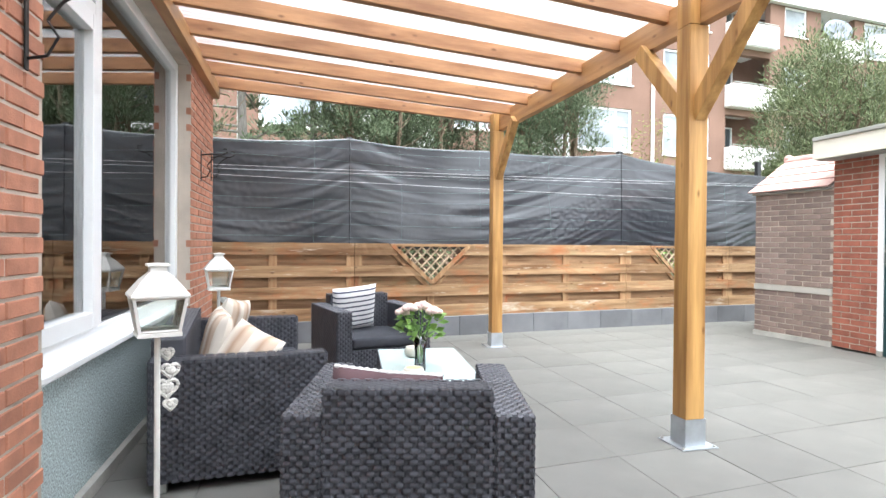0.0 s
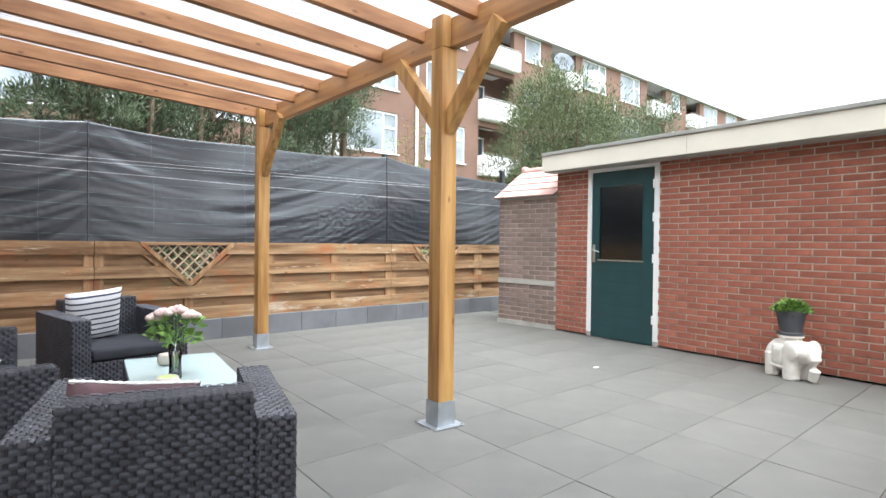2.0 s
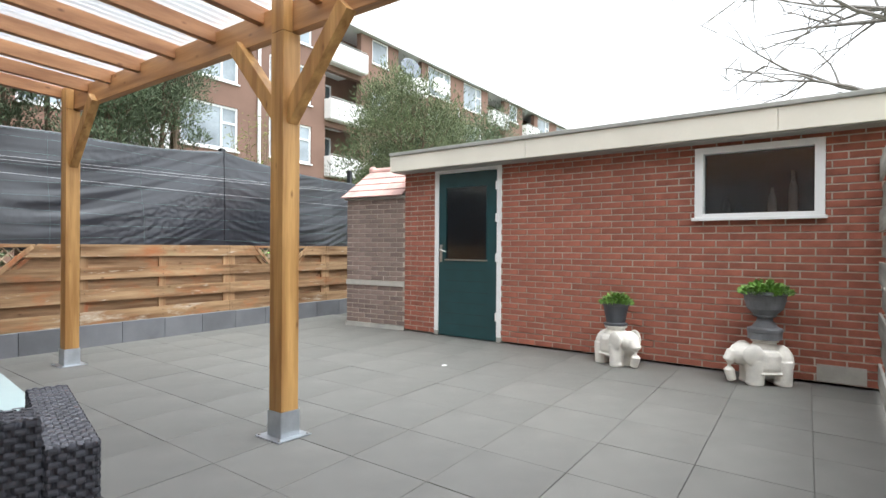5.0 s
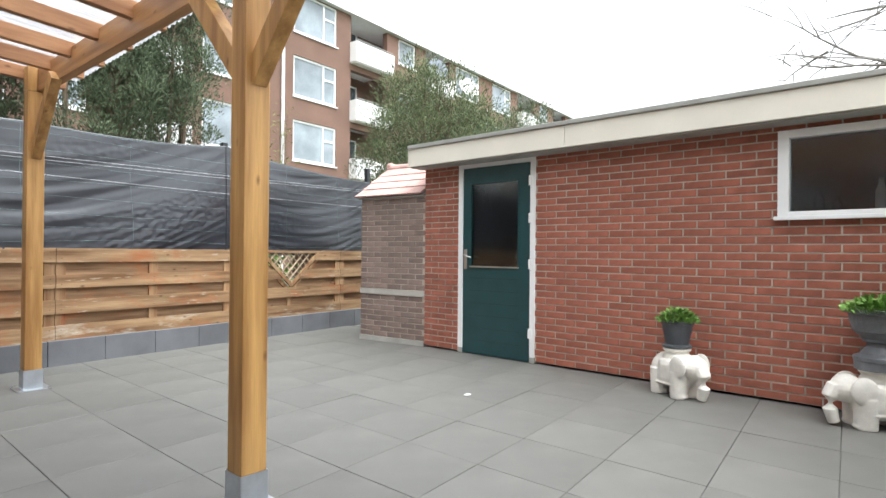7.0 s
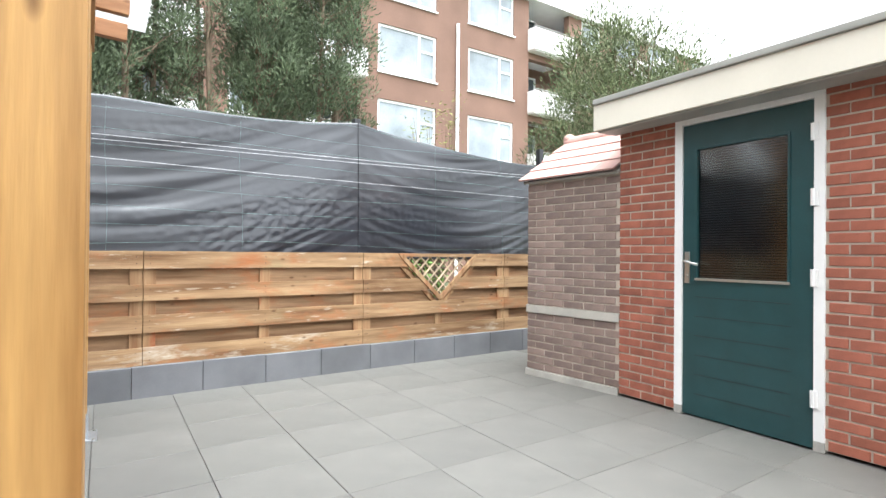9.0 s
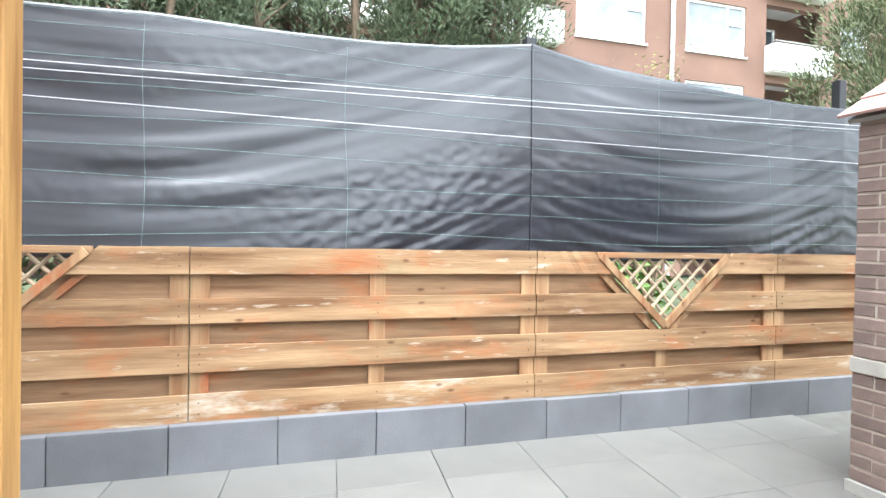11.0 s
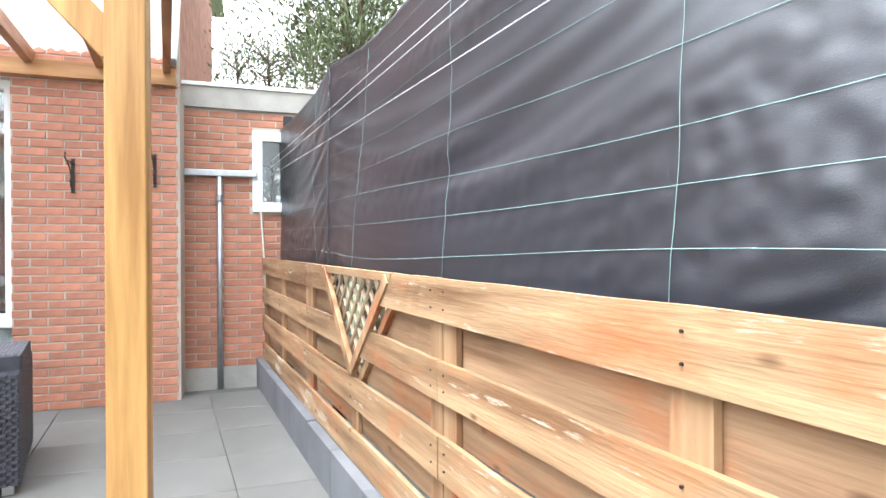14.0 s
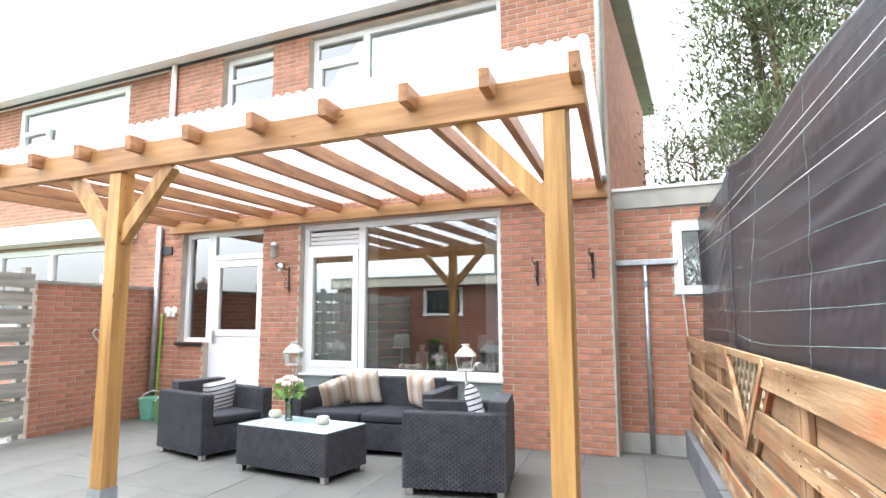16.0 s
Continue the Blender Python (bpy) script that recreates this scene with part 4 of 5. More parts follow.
# ---- pergola ----
pg = thing("pergola", "stained pine pergola with clear corrugated roof against the house", "pergola")
PB_X, PA, PB, PW = 2.66, 6.21, 3.005, 0.12
BEAM_SKEW = -0.019                          # the front beam runs slightly towards the house


def beam_x(y):
    return PB_X + BEAM_SKEW * (y - PB)


for y in (PA, PB):
    px = beam_x(y)
    bm = bmesh.new()
    box(bm, px - PW / 2, px + PW / 2, y - PW / 2, y + PW / 2, 0.15, 2.36, 0.006)
    p = part("post", bm, M_POST, pg)
    bm = bmesh.new()
    box(bm, px - PW / 2, px + 0.005, y - PW / 2 + 0.001, y + PW / 2 - 0.001, 2.362, 2.56, 0.003)
    part("post_tongue", bm, M_POST, p)
    bm = bmesh.new()
    h = PW / 2 + 0.004
    for q in ((-h - 0.003, -h, -h, h), (h, h + 0.003, -h, h), (-h, h, -h - 0.003, -h), (-h, h, h, h + 0.003)):
        box(bm, px + q[0], px + q[1], y + q[2], y + q[3], 0.006, 0.155)
    box(bm, px - 0.115, px + 0.115, y - 0.115, y + 0.115, 0.0, 0.006)
    sh = part("post_shoe", bm, M_ZINC, p, "galvanised steel post shoe")
    for sx in (-1, 1):
        for sy in (-1, 1):
            bm = bmesh.new()
            cyl(bm, (px + 0.098 * sx, y + 0.098 * sy, 0.006), (px + 0.098 * sx, y + 0.098 * sy, 0.014), 0.009, None, 6)
            part("bolt", bm, M_STEEL, sh)
bm = bmesh.new()
box(bm, 0.008, 0.075, -0.1, 6.37, 2.37, 2.55, 0.005)
for v in bm.verts:
    v.co.x += beam_x(v.co.y)
part("beam", bm, M_BEAM, pg)
bm = bmesh.new()
box(bm, HX, HX + 0.065, 0.1, 6.05, 2.49, 2.615, 0.004)
part("ledger", bm, M_BEAM, pg)


def brace(y0, z0, y1, z1):
    bm = bmesh.new()
    dd = Vector((0, y1 - y0, z1 - z0))
    m = Matrix.Translation((beam_x((y0 + y1) / 2), (y0 + y1) / 2, (z0 + z1) / 2)) @ dd.to_track_quat("Z", "X").to_matrix().to_4x4()
    box(bm, -0.05, 0.05, -0.035, 0.035, -dd.length / 2, dd.length / 2, 0.004, m=m)
    part("knee_brace", bm, M_POST, pg)


brace(PA - 0.03, 1.86, PA - 0.53, 2.40)
brace(PB + 0.03, 1.88, PB + 0.50, 2.38)
brace(PB - 0.03, 1.86, PB - 0.53, 2.40)
RY = [6.335, 5.875, 5.41] + [4.88 - 0.54 * k for k in range(9)]   # along the front beam; the rafters run parallel to the fence
sl = math.atan2(0.105, 2.86)
for y in RY:
    bm = bmesh.new()
    box(bm, HX + 0.012, 2.87, -0.028, 0.028, -0.052, 0.052, 0.004, m=Matrix.Translation((0, y - SLOPE * PB_X, 2.625)) @ Matrix.Rotation(math.radians(FANG), 4, "Z") @ Matrix.Rotation(sl, 4, "Y"))
    part("rafter", bm, M_RAFT, pg)
y0 = 0.3
while y0 < 6.3:
    y1 = min(y0 + 0.93, 6.41)
    vs, fs = [], []
    n = int((y1 - y0) / 0.0095)
    for i in range(n + 1):
        y = y0 + (y1 - y0) * i / n
        zz = 2.69 + 0.009 * math.cos(2 * math.pi * y / 0.076)
        for x in (HX + 0.02, 0.8, 1.8, 2.96):
            vs.append((x, y + SLOPE * (x - PB_X), zz - math.tan(sl) * x))
    for i in range(n):
        for k in range(3):
            a = i * 4 + k
            fs.append((a, a + 1, a + 5, a + 4))
    o = raw("roof_sheet", vs, fs, M_SHEET, pg, True)
    o["label"] = "clear corrugated plastic sheet"
    y0 = y1 - 0.05

# ---- garden furniture ----
def weave(bm, org, u, v, nrm, su, sv, pu=0.046, pv=0.0178):
    """Woven flat strands on a panel: short humps, every second row set over by half."""
    org, u, v, nrm = Vector(org), Vector(u), Vector(v), Vector(nrm)
    nv, nu_ = max(1, round(sv / pv)), max(1, round(su / pu))
    pv, pu = sv / nv, su / nu_
    for j in range(nv):
        off = 0.5 * (j % 2)
        for i in range(-1, nu_ + 1):
            a, b = max(0.0, (i + off) * pu), min(su, (i + off + 0.86) * pu)
            if b - a < pu * 0.2:
                continue
            rows = []
            for f, h in ((0, -0.001), (0.2, 0.0075), (0.8, 0.0075), (1, -0.001)):
                p = org + u * (a + (b - a) * f) + nrm * h
                rows.append((bm.verts.new(p + v * (j * pv + 0.0012)), bm.verts.new(p + v * ((j + 0.5) * pv) + nrm * 0.0012), bm.verts.new(p + v * ((j + 1) * pv - 0.0012))))
            for p, q in zip(rows, rows[1:]):
                bm.faces.new((p[0], q[0], q[1], p[1]))
                bm.faces.new((p[1], q[1], q[2], p[2]))


X, Y, Z = Vector((1, 0, 0)), Vector((0, 1, 0)), Vector((0, 0, 1))


def wicker_box(name, parent, x0, x1, y0, y1, z0, z1, sides="xXyYZ", m=None):
    bm = bmesh.new()
    e = 0.004
    box(bm, x0 + e, x1 - e, y0 + e, y1 - e, z0 + 0.002, z1 - e, 0.008)
    w, d, h = x1 - x0, y1 - y0, z1 - z0
    if "y" in sides:
        weave(bm, (x0, y0 + e, z0), X, Z, -Y, w, h)
    if "Y" in sides:
        weave(bm, (x0, y1 - e, z0), X, Z, Y, w, h)
    if "x" in sides:
        weave(bm, (x0 + e, y0, z0), Y, Z, -X, d, h)
    if "X" in sides:
        weave(bm, (x1 - e, y0, z0), Y, Z, X, d, h)
    if "Z" in sides:
        if w > d:
            weave(bm, (x0, y0, z1 - e), X, Y, Z, w, d)
        else:
            weave(bm, (x0, y0, z1 - e), Y, X, Z, d, w)
    if m is not None:
        bmesh.ops.transform(bm, matrix=m, verts=bm.verts[:])
    return part(name, bm, M_WICKER, parent)


def wicker_seat(name, width, label, cat, group=""):
    """Faces +y; origin in the middle of its footprint."""
    t = thing(name, label, cat, group=group)
    w, d, aw = width / 2, 0.39, 0.12
    wicker_box("armrest", t, -w, -w + aw, -d, d, 0.05, 0.595)
    wicker_box("armrest", t, w - aw, w, -d, d, 0.05, 0.595)
    wicker_box("backrest", t, -w + aw + 0.002, w - aw - 0.002, -d, -d + 0.14, 0.05, 0.675, "yYZ")
    wicker_box("seat_front", t, -w + aw + 0.002, w - aw - 0.002, -d + 0.142, d - 0.01, 0.05, 0.30, "Y")
    n = 1 if width < 1 else 2
    for k in range(n):
        a = -w + aw + 0.008 + k * (width - 2 * aw - 0.01) / n
        bm = bmesh.new()
        box(bm, a, a + (width - 2 * aw - 0.022) / n, -d + 0.15, d - 0.015, 0.302, 0.385, 0.022)
        part("seat_cushion", bm, M_CUSH, t, "thin dark seat cushion", True)
    for sx in (-1, 1):
        for sy in (-1, 1):
            pbox("foot", M_STEEL, t, sx * (w - 0.05) - 0.025, sx * (w - 0.05) + 0.025, sy * (d - 0.05) - 0.025, sy * (d - 0.05) + 0.025, 0.0, 0.052, bev=0.003, label="square metal foot")
    return t


def stripes(name, a, b, freq, width=0.5, soft=0.04, axis="X", third=None):
    m = bpy.data.materials.new(name)
    m.use_nodes = True
    n, l = m.node_tree.nodes, m.node_tree.links
    p = n["Principled BSDF"]
    p.inputs["Roughness"].default_value = 0.95
    tc = n.new("ShaderNodeTexCoord")
    sp = n.new("ShaderNodeSeparateXYZ")
    l.new(tc.outputs["Object"], sp.inputs[0])
    nz = n.new("ShaderNodeTexNoise")
    nz.inputs["Scale"].default_value = 9
    l.new(tc.outputs["Object"], nz.inputs["Vector"])
    ml = n.new("ShaderNodeMath")
    ml.operation = "MULTIPLY_ADD"
    ml.inputs[1].default_value = freq
    l.new(sp.outputs[axis], ml.inputs[0])
    wob = n.new("ShaderNodeMath")
    wob.operation = "MULTIPLY"
    wob.inputs[1].default_value = 0.12 if third else 0.02
    l.new(nz.outputs["Fac"], wob.inputs[0])
    l.new(wob.outputs[0], ml.inputs[2])
    fr = n.new("ShaderNodeMath")
    fr.operation = "FRACT"
    l.new(ml.outputs[0], fr.inputs[0])
    rp = n.new("ShaderNodeValToRGB")
    cr = rp.color_ramp
    cr.elements[0].position, cr.elements[0].color = max(0, width - soft), (*a, 1)
    cr.elements[1].position, cr.elements[1].color = width + soft, (*b, 1)
    if third:
        e = cr.elements.new(min(0.97, width + 0.35))
        e.color = (*third, 1)
    l.new(fr.outputs[0], rp.inputs[0])
    l.new(rp.outputs[0], p.inputs["Base Color"])
    wv = n.new("ShaderNodeTexNoise")
    wv.inputs["Scale"].default_value = 260
    l.new(tc.outputs["Object"], wv.inputs["Vector"])
    bp = n.new("ShaderNodeBump")
    bp.inputs["Strength"].default_value = 0.35
    bp.inputs["Distance"].default_value = 0.003
    l.new(wv.outputs["Fac"], bp.inputs["Height"])
    l.new(bp.outputs[0], p.inputs["Normal"])
    return m


M_FUR = stripes("brown_and_cream_fur", (0.72, 0.66, 0.58), (0.42, 0.28, 0.19), 6.5, 0.45, 0.15, "X", (0.60, 0.47, 0.36))
M_STR = stripes("white_with_navy_stripes", (0.74, 0.74, 0.74), (0.05, 0.055, 0.09), 23, 0.70, 0.03, "Z")
M_PLUM = mat("plum_cushion", (0.09, 0.05, 0.055), 0.9, 0, 0.2, 8, 0.4, 300)


def cushion(name, label, s, material, m, trim=None, back=None):
    t = thing(name, label, "cushion", m)
    n, vs, fs = 18, [], []
    for side in (1, -1):
        for i in range(n + 1):
            for j in range(n + 1):
                a, b = 2 * i / n - 1, 2 * j / n - 1
                th = 0.06 * max(0.0, (1 - a ** 4) * (1 - b ** 4)) ** 0.55
                k = 1 - 0.06 * (1 - abs(a)) * (abs(b) > 0.99) - 0.06 * (1 - abs(b)) * (abs(a) > 0.99)
                th += 0.006 * noise.noise((a * 2.5, b * 2.5, side))* (1 - a * a) * (1 - b * b)
                vs.append((a * s / 2 * k, side * th, b * s / 2 * k))
    for q in range(2):
        for i in range(n):
            for j in range(n):
                c = q * (n + 1) ** 2 + i * (n + 1) + j
                f = (c, c + n + 1, c + n + 2, c + 1)
                fs.append(f if q else f[::-1])
    if back:
        h = len(fs) // 2
        raw("front_cover", vs, fs[:h], material, t, True)
        raw("back_cover", vs, fs[h:], back, t, True)
    else:
        raw("cover", vs, fs, material, t, True)
    if trim:
        bm = bmesh.new()
        h = s / 2 - 0.004
        tube(bm, [(-h + 2 * h * i / 30, 0.0, h * (0.97 + 0.03 * abs(2 * i / 30 - 1))) for i in range(31)], [0.006 + 0.004 * (i % 2) for i in range(31)], 6)
        part("piping", bm, trim, t, "white stitched edge")
    return t


C1 = pose(0.92, 2.27, 0, 0, 0, -12.5)
C2 = pose(1.07, 5.04, 0, 0, 0, 180 + 13)
ch = wicker_seat("armchair", 0.78, "anthracite woven wicker armchair on metal feet", "armchair", group="wicker armchairs")
ch.matrix_world = C1
copy_thing(ch, C2)
SF = pose(0.17, 3.71, 0, 0, 0, -84)
so = wicker_seat("sofa", 1.54, "anthracite woven wicker two-seat sofa with dark cushions", "sofa")
so.matrix_world = SF
cushion("fur_cushion", "brown and cream striped fur cushion on the sofa", 0.36, M_FUR, SF @ pose(0.20, -0.13, 0.575, -14, 4, 8))
cushion("fur_cushion", "brown and cream striped fur cushion leaning on the arm", 0.33, M_FUR, SF @ pose(0.46, 0.02, 0.53, -28, 18, 42))
cushion("fur_cushion", "brown and cream striped fur cushion at the sofa end", 0.37, M_FUR, SF @ pose(-0.48, -0.06, 0.57, -16, -8, -22))
cushion("striped_cushion", "white cushion with thin navy stripes on the armchair", 0.40, M_STR, C2 @ pose(0.10, -0.10, 0.57, -16, 5, 6))
cushion("striped_cushion", "striped white cushion with plum back and stitched edge", 0.40, M_STR, C1 @ pose(-0.10, -0.12, 0.475, -14, 6, 4), M_CURTAIN, M_PLUM)

TB = pose(1.25, 3.60, 0, 0, 0, -5)
tb = thing("coffee_table", "low anthracite wicker table with a frosted glass top", "table", TB)
wicker_box("table_body", tb, -0.27, 0.27, -0.5, 0.5, 0.055, 0.385)
bm = bmesh.new()
box(bm, -0.265, 0.265, -0.495, 0.495, 0.387, 0.395, 0.003)
part("table_top", bm, M_TOPGL, tb, "pale frosted glass top")
for sx in (-1, 1):
    for sy in (-1, 1):
        pbox("foot", M_STEEL, tb, sx * 0.23 - 0.025, sx * 0.23 + 0.025, sy * 0.46 - 0.025, sy * 0.46 + 0.025, 0, 0.057, label="square metal foot")

M_CLEAR = glass("clear_glass", (0.92, 0.96, 0.93), 0.0, 0.95)
M_WATER = mat("green_stems", (0.12, 0.25, 0.04), 0.5, 0, 0.2, 20, 0, 40)
M_ROSE = mat("pale_pink_rose", (0.75, 0.48, 0.47), 0.7, 0, 0.15, 30, 0, 60, per=0.4, second=(0.82, 0.72, 0.62))
vz = thing("vase_of_roses", "clear glass vase with pale pink roses on the table", "vase", pose(1.18, 3.40, 0.396))
bm = bmesh.new()
lathe(bm, [(0.030, 0), (0.034, 0.01), (0.030, 0.10), (0.042, 0.20), (0.040, 0.20), (0.028, 0.10), (0.028, 0.014)], seg=24)
part("vase", bm, M_CLEAR, vz, smooth=True)
rg = random.Random(4)
heads = [(-0.07, -0.03, 0.36), (0.06, -0.05, 0.345), (-0.10, 0.03, 0.33), (0.09, 0.04, 0.33), (0.0, 0.06, 0.355), (0.01, -0.02, 0.37)]
bm = bmesh.new()
for hx, hy, hz in heads:
    tube(bm, [(rg.uniform(-0.015, 0.015), rg.uniform(-0.015, 0.015), 0.015), (hx * 0.25, hy * 0.25, 0.19), (hx, hy, hz)], 0.0035, 5)
part("stems", bm, M_WATER, vz)
for hx, hy, hz in heads:
    bm = bmesh.new()
    for k in range(14):
        a, r, up = k * 2.4, 0.008 + 0.0016 * k, 0.012 * (1 - k / 14)
        ball(bm, (hx + r * math.cos(a), hy + r * math.sin(a), hz + up), (0.015 + 0.0007 * k, 0.015 + 0.0007 * k, 0.021 - 0.0004 * k), 8)
    part("rose", bm, M_ROSE, vz, smooth=True)


def leaves(name, parent, n, place, size, material, rnd, wide=0.32):
    """Many small bent leaves: place(rnd) gives a centre and a rough direction."""
    vs, fs = [], []
    for _ in range(n):
        c, d = place(rnd)
        d = Vector(d)
        if d.length < 1e-4:
            d = Vector((0, 0, 1))
        d.normalize()
        side = d.cross(Vector((rnd.uniform(-1, 1), rnd.uniform(-1, 1), rnd.uniform(-1, 1)))).normalized()
        up = d.cross(side)
        s = size * rnd.uniform(0.6, 1.3)
        c = Vector(c)
        k = len(vs)
        vs += [tuple(c), tuple(c + d * s * 0.5 + side * s * wide + up * s * 0.06), tuple(c + d * s), tuple(c + d * s * 0.5 - side * s * wide + up * s * 0.06)]
        fs += [(k, k + 1, k + 2), (k + 2, k + 3, k)]
    o = raw(name, vs, fs, material, parent)
    return o


def posy(rnd):
    a, r = rnd.uniform(0, 6.28), rnd.uniform(0.02, 0.11)
    return (r * math.cos(a), r * math.sin(a), rnd.uniform(0.19, 0.33)), (math.cos(a), math.sin(a), rnd.uniform(-0.3, 0.8))


leaves("leaves", vz, 110, posy, 0.055, M_LEAF, rg)
M_BOWL = mat("cream_ceramic", (0.70, 0.68, 0.60), 0.35, 0, 0.25, 45, 0.1, 60, second=(0.55, 0.50, 0.42))
M_CANDLE = mat("green_candle", (0.50, 0.58, 0.22), 0.5, 0, 0.05, 5, 0, 20)
for x, y, g in ((1.10, 3.18, M_CANDLE), (1.22, 3.80, M_ROSE)):
    b = thing("candle_bowl", "small cream ceramic bowl with a candle on the table", "candle bowl", pose(x, y, 0.396), group="candle bowls")
    bm = bmesh.new()
    lathe(bm, [(0.035, 0), (0.055, 0.012), (0.062, 0.035), (0.052, 0.06), (0.046, 0.068), (0.042, 0.062), (0.045, 0.05)])
    part("bowl", bm, M_BOWL, b, smooth=True)
    bm = bmesh.new()
    cyl(bm, (0, 0, 0.05), (0, 0, 0.066), 0.040, None, 20)
    part("candle", bm, g, b)

M_LANT = mat("chalky_white_metal", (0.74, 0.73, 0.69), 0.6, 0, 0.06, 10, 0.1, 60)
M_HEART = mat("white_wicker", (0.68, 0.67, 0.63), 0.8, 0, 0.2, 60, 0.8, 120)


def lantern(m, label):
    t = thing("pole_lantern", label, "lantern", m, group="pole lanterns")
    bm = bmesh.new()
    tube(bm, [(0, 0, 0.0), (0, 0, 0.775)], 0.011, 10)
    lathe(bm, [(0.09, 0.0), (0.09, 0.008), (0.02, 0.016)], seg=20)
    part("pole", bm, M_LANT, t)
    bm = bmesh.new()
    box(bm, -0.075, 0.075, -0.075, 0.075, 0.775, 0.79, 0.002)
    body = part("body", bm, M_LANT, t)
    hw0, hw1 = 0.066, 0.088
    for sx in (-1, 1):
        for sy in (-1, 1):
            bm = bmesh.new()
            tube(bm, [(sx * hw0, sy * hw0, 0.79), (sx * hw1, sy * hw1, 0.92)], 0.0075, 4)
            part("corner_bar", bm, M_LANT, body)
    for z, hh in ((0.795, 0.066), (0.918, 0.088)):
        for q in range(4):
            a, b = [(-hh, -hh), (hh, -hh), (hh, hh), (-hh, hh)][q], [(hh, -hh), (hh, hh), (-hh, hh), (-hh, -hh)][q]
            bm = bmesh.new()
            tube(bm, [(*a, z), (*b, z)], 0.006, 4)
            part("rim_bar", bm, M_LANT, body)
    vs = [(sx * q, sy * q, z) for z, q in ((0.792, 0.066), (0.918, 0.087)) for sx, sy in ((-1, -1), (1, -1), (1, 1), (-1, 1))]
    raw("pane", vs, [(0, 1, 5, 4), (1, 2, 6, 5), (2, 3, 7, 6), (3, 0, 4, 7)], M_CLEAR, body)
    bm = bmesh.new()
    prof = [(0.098, 0.922), (0.098, 0.930), (0.060, 0.982), (0.030, 1.012), (0.028, 1.030), (0.038, 1.034), (0.038, 1.042), (0.0, 1.046)]
    rings = []
    for k, (r, z) in enumerate(prof):
        n = 4
        rings.append([bm.verts.new((r * s[0], r * s[1], z)) for s in ((-1, -1), (1, -1), (1, 1), (-1, 1))])
    for p, q in zip(rings, rings[1:]):
        for k in range(4):
            bm.faces.new((p[k], p[(k + 1) % 4], q[(k + 1) % 4], q[k]))
    bm.faces.new(rings[0][::-1])
    part("roof", bm, M_LANT, body)
    for k in range(4):
        bm = bmesh.new()
        z, w = 0.70 - 0.065 * k, 0.022 + 0.009 * (k % 3)
        pts = []
        for i in range(25):
            a = 2 * math.pi * i / 24
            pts.append((0.035 + 0.012 * (k % 2) + w * 0.06 * 16 * math.sin(a) ** 3, 0.012, z + w * 0.06 * (13 * math.cos(a) - 5 * math.cos(2 * a) - 2 * math.cos(3 * a) - math.cos(4 * a))))
        tube(bm, pts, 0.008, 6)
        ball(bm, (0.035 + 0.012 * (k % 2), 0.012, z), (w * 0.7, 0.012, w * 0.6), 10)
        part("hanging_heart", bm, M_HEART, t, "white wicker heart on a ribbon")
    return t


lantern(pose(-0.01, 2.50, 0, 0, 0, 20), "white metal pole lantern with hanging wicker hearts")
lantern(pose(-0.07, 4.62, 0, 0, 0, 12), "white metal pole lantern at the sofa end")

# ---- elephants with plant pots ----
def elephant(m, label):
    """Looks along +x."""
    bm = bmesh.new()
    for c, s in (((0, 0, 0.18), (0.165, 0.118, 0.14)), ((0, 0, 0.125), (0.13, 0.10, 0.075)), ((0.165, 0, 0.245), (0.088, 0.085, 0.095)), ((0.0, 0, 0.30), (0.10, 0.09, 0.05)),
                 ((0.12, 0.105, 0.25), (0.075, 0.022, 0.09)), ((0.12, -0.105, 0.25), (0.075, 0.022, 0.09)), ((-0.105, 0, 0.185), (0.095, 0.115, 0.14))):
        ball(bm, c, s, 20)
    for sx in (-0.105, 0.09):
        for sy in (-0.062, 0.062):
            cyl(bm, (sx, sy, 0.0), (sx, sy, 0.2), 0.06, 0.066, 16)
            ball(bm, (sx + 0.012, sy, 0.02), (0.06, 0.05, 0.022), 12)
    tube(bm, [(0.215, 0, 0.26), (0.25, 0, 0.19), (0.252, 0, 0.11), (0.238, 0, 0.05), (0.228, 0, 0.02)], [0.055, 0.047, 0.04, 0.035, 0.033], 12)
    cyl(bm, (0, 0, 0.315), (0, 0, 0.355), 0.085, 0.075, 24)
    cyl(bm, (0, 0, 0.35), (0, 0, 0.372), 0.095, 0.095, 24)
    box(bm, -0.075, 0.075, -0.126, 0.126, 0.095, 0.29, 0.045)
    for k in range(9):
        for sy in (-1, 1):
            ball(bm, (-0.066 + 0.0165 * k, sy * 0.118, 0.10), 0.009, 6)
    o = part("elephant_statue", bm, M_STONEW, None)
    r = o.modifiers.new("skin", "REMESH")
    r.mode, r.voxel_size = "VOXEL", 0.006
    s = o.modifiers.new("soften", "SMOOTH")
    s.factor, s.iterations = 0.5, 3
    o.matrix_world = m @ Matrix.Diagonal((1.12, 1.12, 1.0, 1))
    return tagged(o, label, "statue", group="elephant statues")


